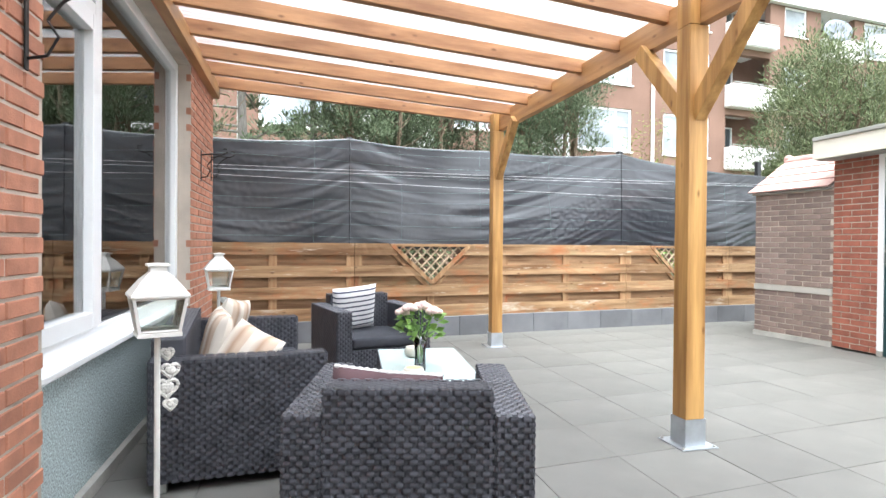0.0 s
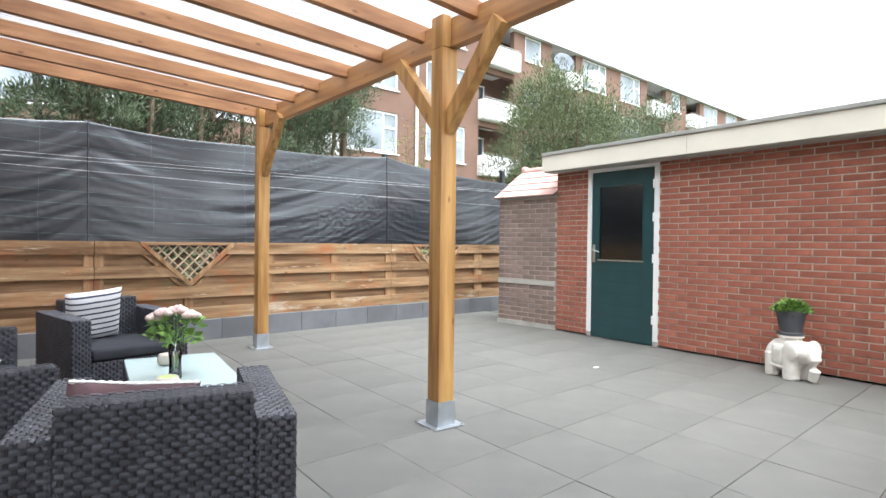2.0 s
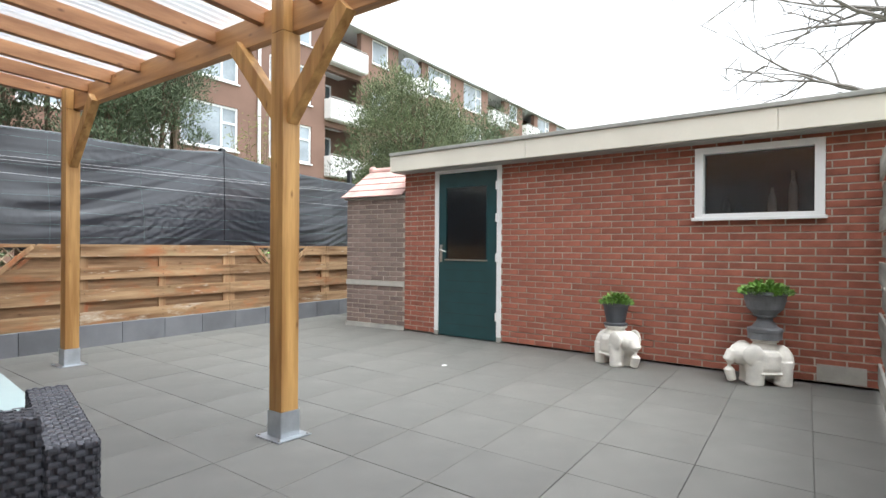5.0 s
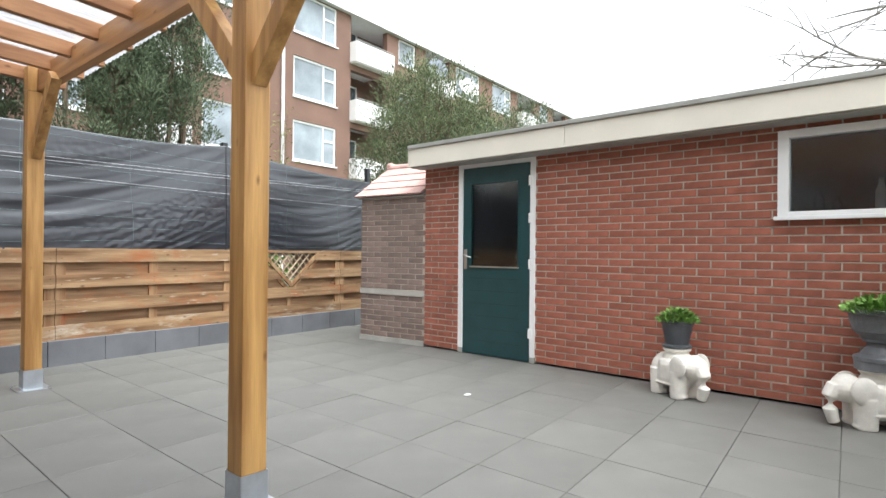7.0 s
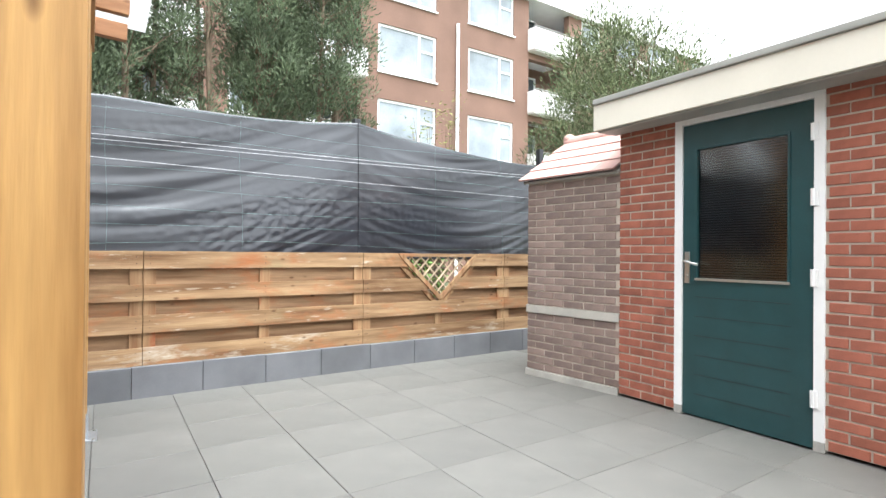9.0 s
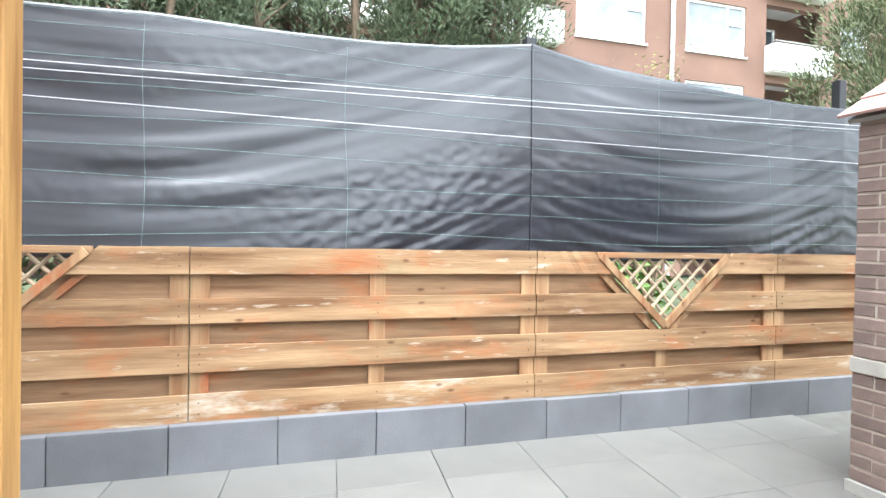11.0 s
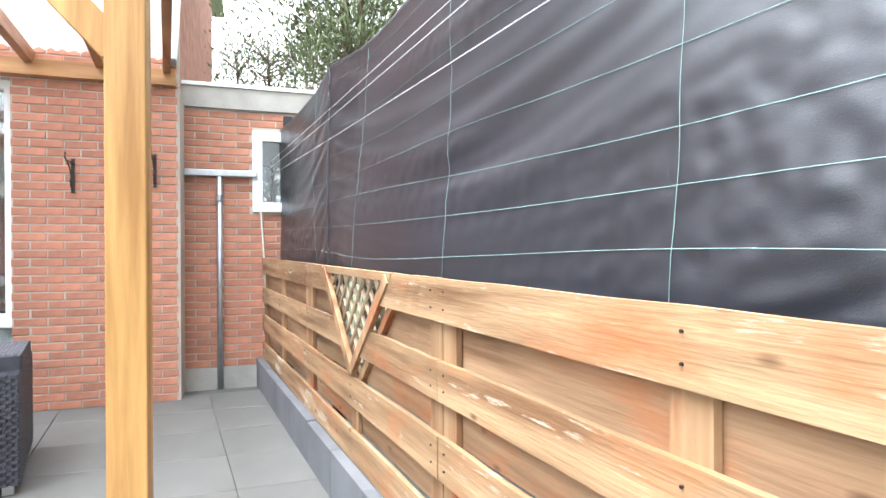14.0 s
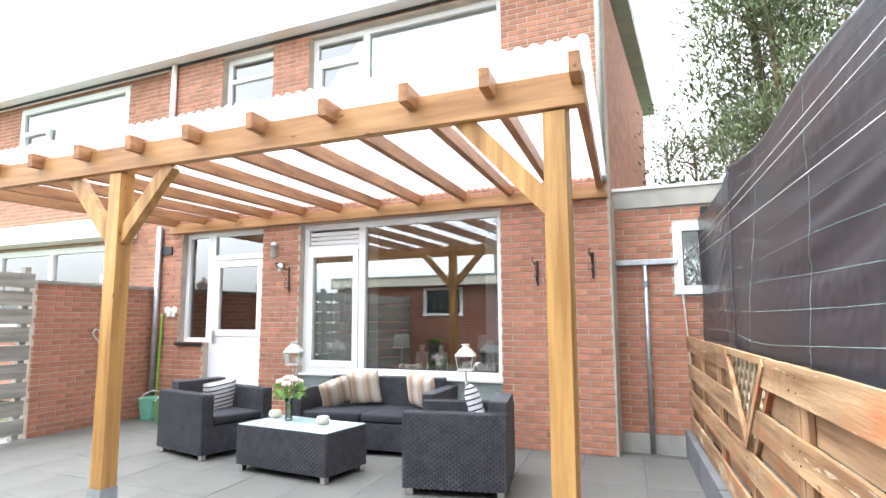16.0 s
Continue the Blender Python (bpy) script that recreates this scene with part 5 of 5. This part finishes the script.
def pot_plant(m, prof, material, label, r, z, n):
    t = thing("plant_pot", label, "plant pot", m)
    bm = bmesh.new()
    lathe(bm, prof)
    part("pot", bm, material, t, smooth=False)
    rnd = random.Random(int(r * 1000))
    bm = bmesh.new()
    cyl(bm, (0, 0, z - 0.03), (0, 0, z - 0.012), r * 0.93, None, 20)
    part("soil", bm, M_EARTH, t)

    def place(q):
        a, rr = q.uniform(0, 6.283), r * 1.12 * math.sqrt(q.random())
        hgt = z + 0.095 * (1 - (rr / r / 1.15) ** 2) * q.uniform(0.2, 1.1)
        return (rr * math.cos(a), rr * math.sin(a), hgt - 0.02), (math.cos(a) * 0.7, math.sin(a) * 0.7, q.uniform(0.0, 0.9))

    leaves("plant", t, int(n * 1.4), place, 0.042, M_LEAF, rnd)["label"] = "bright green low plant"
    return t


elephant(pose(6.02, 2.36, 0, 0, 0, -118), "cream plaster elephant stand carrying a plastic pot")
elephant(pose(6.04, 1.08, 0, 0, 0, 122), "cream plaster elephant stand carrying a stone urn")
pot_plant(pose(6.02, 2.36, 0.373), [(0.10, 0), (0.112, 0.006), (0.112, 0.022), (0.095, 0.024), (0.088, 0.03), (0.118, 0.19), (0.128, 0.192), (0.13, 0.225), (0.12, 0.225), (0.118, 0.19)], M_POT, "dark grey plastic pot with a leafy green plant", 0.12, 0.225, 420)
pot_plant(pose(6.04, 1.08, 0.373), [(0.13, 0), (0.13, 0.055), (0.135, 0.06), (0.135, 0.085), (0.10, 0.10), (0.062, 0.15), (0.058, 0.175), (0.085, 0.185), (0.085, 0.20), (0.135, 0.25), (0.155, 0.31), (0.16, 0.36), (0.19, 0.372), (0.19, 0.395), (0.17, 0.395), (0.155, 0.37)], M_URN, "grey pedestal urn with a leafy green plant", 0.165, 0.39, 620)

# ---- ornaments on the walls, buckets ----


def hook(y, z, s=1.0):
    t = thing("wall_hook", "black wrought iron hanging-basket hook on the brick wall", "wall hook", pose(HX + 0.012, y, z), group="wall hooks")
    bm = bmesh.new()
    box(bm, 0, 0.006, -0.012, 0.012, -0.13 * s, 0.13 * s, 0.002)
    part("back_bar", bm, M_IRON, t)
    bm = bmesh.new()
    tube(bm, [(0.006, 0, 0.09 * s), (0.08 * s, 0, 0.10 * s), (0.17 * s, 0, 0.095 * s), (0.21 * s, 0, 0.12 * s), (0.20 * s, 0, 0.15 * s), (0.175 * s, 0, 0.145 * s)], 0.006, 6)
    tube(bm, [(0.006, 0, -0.1 * s), (0.05 * s, 0, -0.09 * s), (0.075 * s, 0, -0.04 * s), (0.05 * s, 0, 0.0), (0.085 * s, 0, 0.05 * s), (0.14 * s, 0, 0.09 * s)], 0.005, 6)
    part("arm", bm, M_IRON, t)


hook(2.16, 1.80, 1.2)
hook(5.33, 1.76)
hook(5.89, 1.82)
wl_ = thing("wall_lantern", "silver outdoor wall lamp beside the door", "wall lamp", pose(HX + 0.012, 2.02, 2.08))
bm = bmesh.new()
lathe(bm, [(0.045, -0.02), (0.05, 0.0), (0.05, 0.13), (0.06, 0.135), (0.035, 0.17), (0.01, 0.18)], (0.12, 0, 0.0), 18)
part("lamp_glass", bm, M_STEEL, wl_, smooth=True)
bm = bmesh.new()
tube(bm, [(0.0, 0, -0.12), (0.06, 0, -0.12), (0.12, 0, -0.08), (0.12, 0, -0.02)], 0.012, 8)
cyl(bm, (0, 0, -0.12), (0.015, 0, -0.12), 0.05)
part("bracket", bm, M_STEEL, wl_)
bf = thing("butterfly_ornament", "white metal butterfly hung on the brick wall", "ornament", pose(HX + 0.015, 0.16, 1.40))
for sy in (-1, 1):
    for a, s in ((0.55, 1.0), (-0.5, 0.7)):
        bm = bmesh.new()
        ball(bm, (0.008, sy * 0.065 * s, 0.055 * a * 1.2), (0.006, 0.062 * s, 0.05 * s), 14)
        part("wing", bm, M_HEART, bf)
bm = bmesh.new()
ball(bm, (0.012, 0, 0), (0.008, 0.01, 0.07), 10)
part("body", bm, M_HEART, bf)
ht = bmesh.new()
pts = []
for i in range(33):
    a = 2 * math.pi * i / 32
    pts.append((0.085 * 16 / 16 * math.sin(a) ** 3, 0.0, 0.0055 * (13 * math.cos(a) - 5 * math.cos(2 * a) - 2 * math.cos(3 * a) - math.cos(4 * a))))
tube(ht, pts, 0.012, 7)
ht = part("wicker_heart", ht, M_HEART, None)
ht.matrix_world = pose(0.55, -0.09, 1.12, 0, 0, 4.6)
tagged(ht, "twig heart hung on the garden wall", "ornament")
bm = bmesh.new()
lathe(bm, [(0.03, 0), (0.09, 0.02), (0.115, 0.07), (0.10, 0.125), (0.04, 0.15), (0.035, 0.165), (0.02, 0.2), (0.005, 0.205)])
o = part("pumpkin_ornament", bm, M_STONEW, None, smooth=True)
o.matrix_world = pose(0.35, -0.24, 1.76)
tagged(o, "white ceramic pumpkin on the garden wall", "ornament")

M_MINT = mat("mint_plastic", (0.20, 0.50, 0.36), 0.4, 0, 0.06, 6, 0.03, 40)
M_GRN2 = mat("green_plastic", (0.13, 0.30, 0.12), 0.4, 0, 0.1, 6, 0.03, 40)
for x, y, mt, lb in ((-0.10, 0.10, M_MINT, "mint green plastic bucket with a mop wringer"), (0.0, 0.48, M_GRN2, "green plastic bucket beside the door")):
    b = thing("bucket", lb, "bucket", pose(x, y, 0), group="buckets")
    bm = bmesh.new()
    lathe(bm, [(0.105, 0), (0.11, 0.005), (0.145, 0.26), (0.153, 0.265), (0.153, 0.28), (0.138, 0.28), (0.10, 0.02)])
    part("pail", bm, mt, b, smooth=False)
    bm = bmesh.new()
    tube(bm, [(0.15 * math.cos(a), 0.15 * math.sin(a) * 0.3, 0.27 + 0.10 * math.sin(a)) for a in [math.pi * i / 16 for i in range(17)]], 0.006, 6)
    part("handle", bm, M_WHITE, b)
br = thing("broom", "bright green broom handle leaning against the wall", "broom", pose(-0.24, 0.02, 0))
bm = bmesh.new()
tube(bm, [(0.0, 0.0, 0.06), (-0.05, -0.01, 1.38)], 0.013, 10)
part("handle", bm, mat("lime_plastic", (0.22, 0.55, 0.06), 0.4, 0, 0.05, 5, 0, 30), br)
bm = bmesh.new()
box(bm, -0.03, 0.03, -0.14, 0.14, 0.0, 0.07, 0.01)
part("brush_head", bm, M_GRN2, br)

bm = bmesh.new()
box(bm, HX, HX + 0.03, -0.1, 0.12, 2.2, 2.32, 0.005)
tagged(part("meter_box", bm, M_DARK, None), "small dark box under the pergola ledger", "wall box")
bm = bmesh.new()
ball(bm, (0, 0, 0.004), (0.035, 0.022, 0.004), 10)
o = part("pebble", bm, M_WHITE, None)
o.matrix_world = pose(4.85, 3.55, 0)
tagged(o, "small white scrap lying on the paving", "pebble")

# ---- apartment building beyond the gardens ----
AB = pose(20.0, 22.4, 0, 0, 0, 6)
ap = thing("apartment_building", "four-storey red brick apartment block with white balconies", "building", AB)
RECS, WINS = [], []
for k in (-2, -1, 0, 1):
    o = 16.4 * k
    RECS += [(o - 1.2, o + 1.4), (o + 4.6, o + 6.9)]
    WINS += [(o + 2.3, o + 3.7, 0.45), (o + 7.6, o + 10.2, 0.0), (o + 11.8, o + 14.3, 0.0)]
ZB = [2.25 + 2.76 * k for k in range(-1, 4)]
holes = [(a, b, z - 0.5 if z > 1 else 0.0, z + 1.98) for a, b in RECS for z in ZB] + [(a, b, z + dz, z + 1.75) for a, b, dz in WINS for z in ZB]
bm = bmesh.new()
for a, b, c, d in cut_rects(-36, 32.5, 0, 12.3, holes):
    box(bm, a, b, 0.0, 0.3, c, d)
part("wall", bm, M_FARBRICK, ap)
bm = bmesh.new()
box(bm, -36, 32.5, 1.6, 1.9, 0, 12.3)
box(bm, -36, -35.7, 0.3, 9, 0, 12.3)
box(bm, 32.2, 32.5, 0.3, 9, 0, 12.3)
part("recess_wall", bm, M_FARBRICK, ap)
rf = part("roof_edge", (lambda q: (box(q, -36.2, 32.7, -0.25, 9, 12.32, 12.62), q)[1])(bmesh.new()), M_WHITE, ap)
for a, b in RECS:
    for z in ZB:
        if z < 1:
            continue
        bal = part("balcony", (lambda q: (box(q, a - 0.05, b + 0.05, -0.45, -0.38, z - 0.45, z + 0.5), box(q, a - 0.05, a + 0.02, -0.38, 0.0, z - 0.45, z + 0.5), box(q, b - 0.02, b + 0.05, -0.38, 0.0, z - 0.45, z + 0.5), box(q, a, b, -0.38, 1.6, z - 0.5, z - 0.36), q)[-1])(bmesh.new()), M_WHITE, ap)
        q = bmesh.new()
        tube(q, [(a, -0.42, z + 0.58), (b, -0.42, z + 0.58)], 0.025, 6)
        part("rail", q, M_TRIM, bal)
        q = bmesh.new()
        for u0, u1 in ((a + 0.25, a + 1.1), (a + 1.1, a + 1.95)):
            for r in ((u0, u0 + 0.07, z - 0.35, z + 1.8), (u1 - 0.07, u1, z - 0.35, z + 1.8), (u0, u1, z + 1.73, z + 1.8), (u0, u1, z + 0.5, z + 0.57)):
                box(q, r[0], r[1], 1.5, 1.6, r[2], r[3])
        part("balcony_door", q, M_PVC, bal)
        q = bmesh.new()
        box(q, a + 0.3, a + 1.9, 1.56, 1.58, z - 0.3, z + 1.75)
        # opaque dark pane: the dimness of the recess is put into its colour
        part("door_pane", q, mat("shaded_glass", (0.10, 0.12, 0.13), 0.1, 0, 0.2, 1, 0, 10) if "shaded_glass" not in bpy.data.materials else bpy.data.materials["shaded_glass"], bal)
for a, b, dz in WINS:
    for z in ZB:
        if z < 1:
            continue
        q = bmesh.new()
        z0, z1 = z + dz, z + 1.75
        w = 0.09
        for r in ((a, a + w, z0, z1), (b - w, b, z0, z1), (a + w, b - w, z0, z0 + w), (a + w, b - w, z1 - w, z1)):
            box(q, r[0], r[1], 0.05, 0.15, r[2], r[3])
        if b - a > 2:
            s = b - 0.8
            box(q, s, s + 0.08, 0.05, 0.15, z0 + w, z1 - w)
            box(q, s + 0.08, b - w, 0.05, 0.15, z0 + 1.05, z0 + 1.13)
        wi = part("window", q, M_PVC, ap)
        q = bmesh.new()
        box(q, a - 0.05, b + 0.05, -0.06, 0.05, z0 - 0.07, z0 - 0.01)
        part("sill", q, M_PVC, wi)
        q = bmesh.new()
        box(q, a + w, b - w, 0.09, 0.1, z0 + w, z1 - w)
        part("pane", q, M_FARGL_SKY, wi)
for u in (-5.2, 11.0, -21.6):
    q = bmesh.new()
    tube(q, [(u, -0.08, 0), (u, -0.08, 10.3)], 0.07, 8)
    part("drainpipe", q, M_PVC, ap)
M_DISH = mat("dark_dish", (0.12, 0.14, 0.17), 0.5, 0, 0.1, 3, 0, 20)
for u, z, mt, lb in ((4.9, 11.2, M_DISH, "dark grey satellite dish on a balcony"), (8.0, 10.9, M_WHITE, "white satellite dish on the facade")):
    t = thing("satellite_dish", lb, "satellite dish", AB @ pose(u, -0.55, z, 70, 0, -25))
    q = bmesh.new()
    lathe(q, [(0.05, 0.0), (0.35, 0.05), (0.62, 0.16), (0.64, 0.17), (0.62, 0.19), (0.33, 0.08)], seg=24)
    part("reflector", q, mt, t, smooth=True)
    q = bmesh.new()
    tube(q, [(0, -0.55, 0.12), (0, -0.1, 0.55)], 0.02, 6)
    tube(q, [(0, 0, 0.0), (0.0, 0.2, -0.5)], 0.04, 6)
    part("arm", q, M_TRIM, t)

# ---- trees ----
def branch_tree(name, label, m, trunks, nleaf, leafer, size, leafmat, bark, twigs=()):
    t = thing(name, label, "tree", m)
    for pts, r in trunks:
        bm = bmesh.new()
        tube(bm, pts, r, 8)
        part("trunk" if len(trunks) == 1 else "stem", bm, bark, t)
    if twigs:
        bm = bmesh.new()
        for pts, r in twigs:
            tube(bm, pts, r, 5)
        part("branchwork", bm, bark, t)["kind"] = "stuff"
    if nleaf:
        leaves("crown", t, nleaf, leafer, size, leafmat, random.Random(len(label)), 0.13)["label"] = "uneven crown of small sprays"
    return t


def conifer(x, y, h, w, bare, material, seed, n=42000, label="tall evergreen with bare stems below", stems=7, size=0.075):
    rnd = random.Random(seed)
    clumps = []
    trunks = []
    for s in range(stems):
        a = rnd.uniform(0, 6.28)
        bx, by = 0.18 * w * math.cos(a), 0.18 * w * math.sin(a)
        tx, ty = 0.38 * w * math.cos(a + rnd.uniform(-0.4, 0.4)), 0.38 * w * math.sin(a)
        hh = h * rnd.uniform(0.75, 1.0)
        pts = [(bx + (tx - bx) * f + 0.04 * rnd.uniform(-1, 1), by + (ty - by) * f, hh * f) for f in (0, 0.25, 0.5, 0.75, 1)]
        trunks.append((pts, [0.06, 0.05, 0.04, 0.028, 0.01]))
    twigs = []
    for _ in range(420):
        pts, r = rnd.choice(trunks)
        f = rnd.uniform(0.12, 0.95)
        k = min(3, int(f * 4))
        g = f * 4 - k
        p = Vector(pts[k]).lerp(Vector(pts[k + 1]), g)
        a = rnd.uniform(0, 6.28)
        ln = w * rnd.uniform(0.15, 0.45) * (1.15 - 0.6 * f)
        q = p + Vector((math.cos(a) * ln, math.sin(a) * ln, ln * rnd.uniform(0.4, 1.3)))
        twigs.append(([tuple(p), tuple(p.lerp(q, 0.5) + Vector((0, 0, -0.04))), tuple(q)], [0.012, 0.008, 0.003]))
        if q.z > bare * (0.75 + 0.5 * rnd.random()):
            clumps.append((q, rnd.uniform(0.16, 0.36) * (0.7 + 0.2 * w)))

    def place(q):
        c, r = q.choice(clumps)
        d = Vector((q.gauss(0, 1), q.gauss(0, 1), q.gauss(0, 1))).normalized() * r * q.random() ** 0.5
        return c + d, (d.x * 2, d.y * 2, d.z + r * q.uniform(0.3, 2.2))

    return branch_tree("conifer", label, pose(x, y, -0.03), trunks, n, place, size, material, M_BARK, twigs)


for i, (x, y, h, w, bare) in enumerate(((1.7, 10.3, 6.2, 1.7, 2.6), (2.9, 10.8, 6.8, 1.8, 2.7), (4.2, 10.9, 7.4, 1.9, 2.9), (5.4, 11.1, 7.2, 1.8, 2.9))):
    conifer(x, y, h, w, bare, M_CONIFER, 20 + i)
conifer(10.6, 9.6, 4.75, 3.3, 0.6, M_THUJA, 31, 80000, "broad olive-green cypress bush behind the shed", 9, 0.08)
conifer(13.2, 9.6, 4.7, 3.0, 0.6, M_CONIFER, 32, 60000, "broad dark green cypress bush behind the shed", 9, 0.08)
conifer(-1.6, 8.3, 7.0, 2.3, 3.1, M_THUJA, 41, 27000, "tall evergreen with bare branches over the screen", 7, 0.085)
conifer(-4.6, 7.1, 5.4, 2.4, 1.9, M_THUJA, 42, 13000, "loose evergreen behind the annex", 4, 0.085)


def pine(x, y, h, seed, label):
    rnd = random.Random(seed)
    trunk = [([(0, 0, 0), (0.03, 0, h * 0.4), (-0.03, 0.02, h * 0.75), (0, 0, h)], [0.12, 0.10, 0.06, 0.02])]
    twigs, clumps = [], []
    for k in range(46):
        z = h * rnd.uniform(0.3, 0.98)
        a = rnd.uniform(0, 6.28)
        ln = 1.7 * (1.15 - z / h) + 0.35
        tip = Vector((math.cos(a) * ln, math.sin(a) * ln, z + rnd.uniform(-0.25, 0.3)))
        b = Vector((0, 0, z))
        twigs.append(([tuple(b), tuple(b.lerp(tip, 0.5) + Vector((0, 0, 0.08))), tuple(tip)], [0.03, 0.018, 0.005]))
        for f in (0.55, 0.75, 0.9, 1.0):
            clumps.append((b.lerp(tip, f) + Vector((rnd.uniform(-0.15, 0.15), rnd.uniform(-0.15, 0.15), 0.05)), 0.2))

    def place(q):
        c, r = q.choice(clumps)
        d = Vector((q.gauss(0, 1), q.gauss(0, 1), q.gauss(0, 0.5))).normalized() * r * q.random()
        return c + d, (d.x, d.y, d.z + 0.1)

    branch_tree("pine_tree", label, pose(x, y, -0.03), trunk, 11000, place, 0.10, M_CONIFER, M_BARKG, twigs)


pine(-0.55, 11.2, 6.3, 3, "open-branched pine with a grey trunk")
pine(0.75, 12.0, 5.2, 6, "open-branched pine beyond the fence")

# budding shrub and bare tree
rnd = random.Random(12)
tw = []
cl_ = []
for k in range(40):
    a = rnd.uniform(0, 6.28)
    r = rnd.uniform(0.1, 0.75)
    tip = Vector((r * math.cos(a), r * math.sin(a), rnd.uniform(2.2, 4.6)))
    tw.append(([(0.1 * math.cos(a), 0.1 * math.sin(a), 0), tuple(tip * 0.55 + Vector((0.1, 0, 0))), tuple(tip)], [0.02, 0.012, 0.004]))
    cl_ += [tip * f for f in (0.6, 0.7, 0.8, 0.9, 1.0)]


def bud(q):
    c = q.choice(cl_)
    return c + Vector((q.gauss(0, 0.13), q.gauss(0, 0.13), q.gauss(0, 0.13))), (q.gauss(0, 1), q.gauss(0, 1), q.uniform(-0.5, 0.6))


branch_tree("shrub", "slender shrub with yellow-green spring leaves", pose(9.0, 13.2, 0), tw[:6], 1500, bud, 0.10, M_SPRING, M_BARK, tw[6:])


def bare(x, y, h, seed, lean):
    rnd = random.Random(seed)
    twigs = []

    def grow(p, d, ln, r, depth):
        pts, rs = [tuple(p)], [r]
        q, dd = Vector(p), Vector(d)
        for i in range(5):
            dd = (dd + Vector((rnd.gauss(0, 0.13), rnd.gauss(0, 0.13), rnd.gauss(-0.02, 0.09)))).normalized()
            q = q + dd * ln / 5
            pts.append(tuple(q))
            rs.append(r * (1 - 0.16 * (i + 1)))
            if depth and rnd.random() < 0.75:
                side = dd.cross(Vector((rnd.gauss(0, 1), rnd.gauss(0, 1), rnd.gauss(0, 1)))).normalized()
                grow(q, (dd + side * rnd.uniform(0.5, 1.0)).normalized(), ln * rnd.uniform(0.4, 0.65), r * 0.5, depth - 1)
        twigs.append((pts, rs))

    trunk = [([(0, 0, 0), (0, 0, h * 0.5), (0.05, 0, h)], [0.17, 0.15, 0.10])]
    for k in range(11):
        a = lean + rnd.gauss(0, 0.8)
        grow((0, 0, h * rnd.uniform(0.22, 0.95)), (math.cos(a), math.sin(a), rnd.uniform(0.1, 0.75)), rnd.uniform(2.0, 3.4), 0.05, 2)
    branch_tree("bare_tree", "leafless tree with thin spreading branches", pose(x, y, -0.03), trunk, 0, None, 0, None, M_BARKG, twigs)


bare(13.5, 0.15, 7.5, 7, 1.5)
# green growth behind the lattice triangles
for s in (-0.95, 2.86):
    def hedge(q, s=s):
        p = FENCE @ Vector((s + q.uniform(-0.7, 0.7), q.uniform(0.5, 1.2), q.uniform(0.2, 1.05)))
        return p, (q.gauss(0, 1), q.gauss(0, 1), q.uniform(-0.2, 0.9))
    o = leaves("ivy_shrub", None, 900, hedge, 0.075, M_LEAF if s > 0 else M_THUJA, random.Random(3))
    tagged(o, "green shrub growing behind the fence lattice", "shrub", group="shrubs behind the fence")
lay_paving()
lay_bricks()
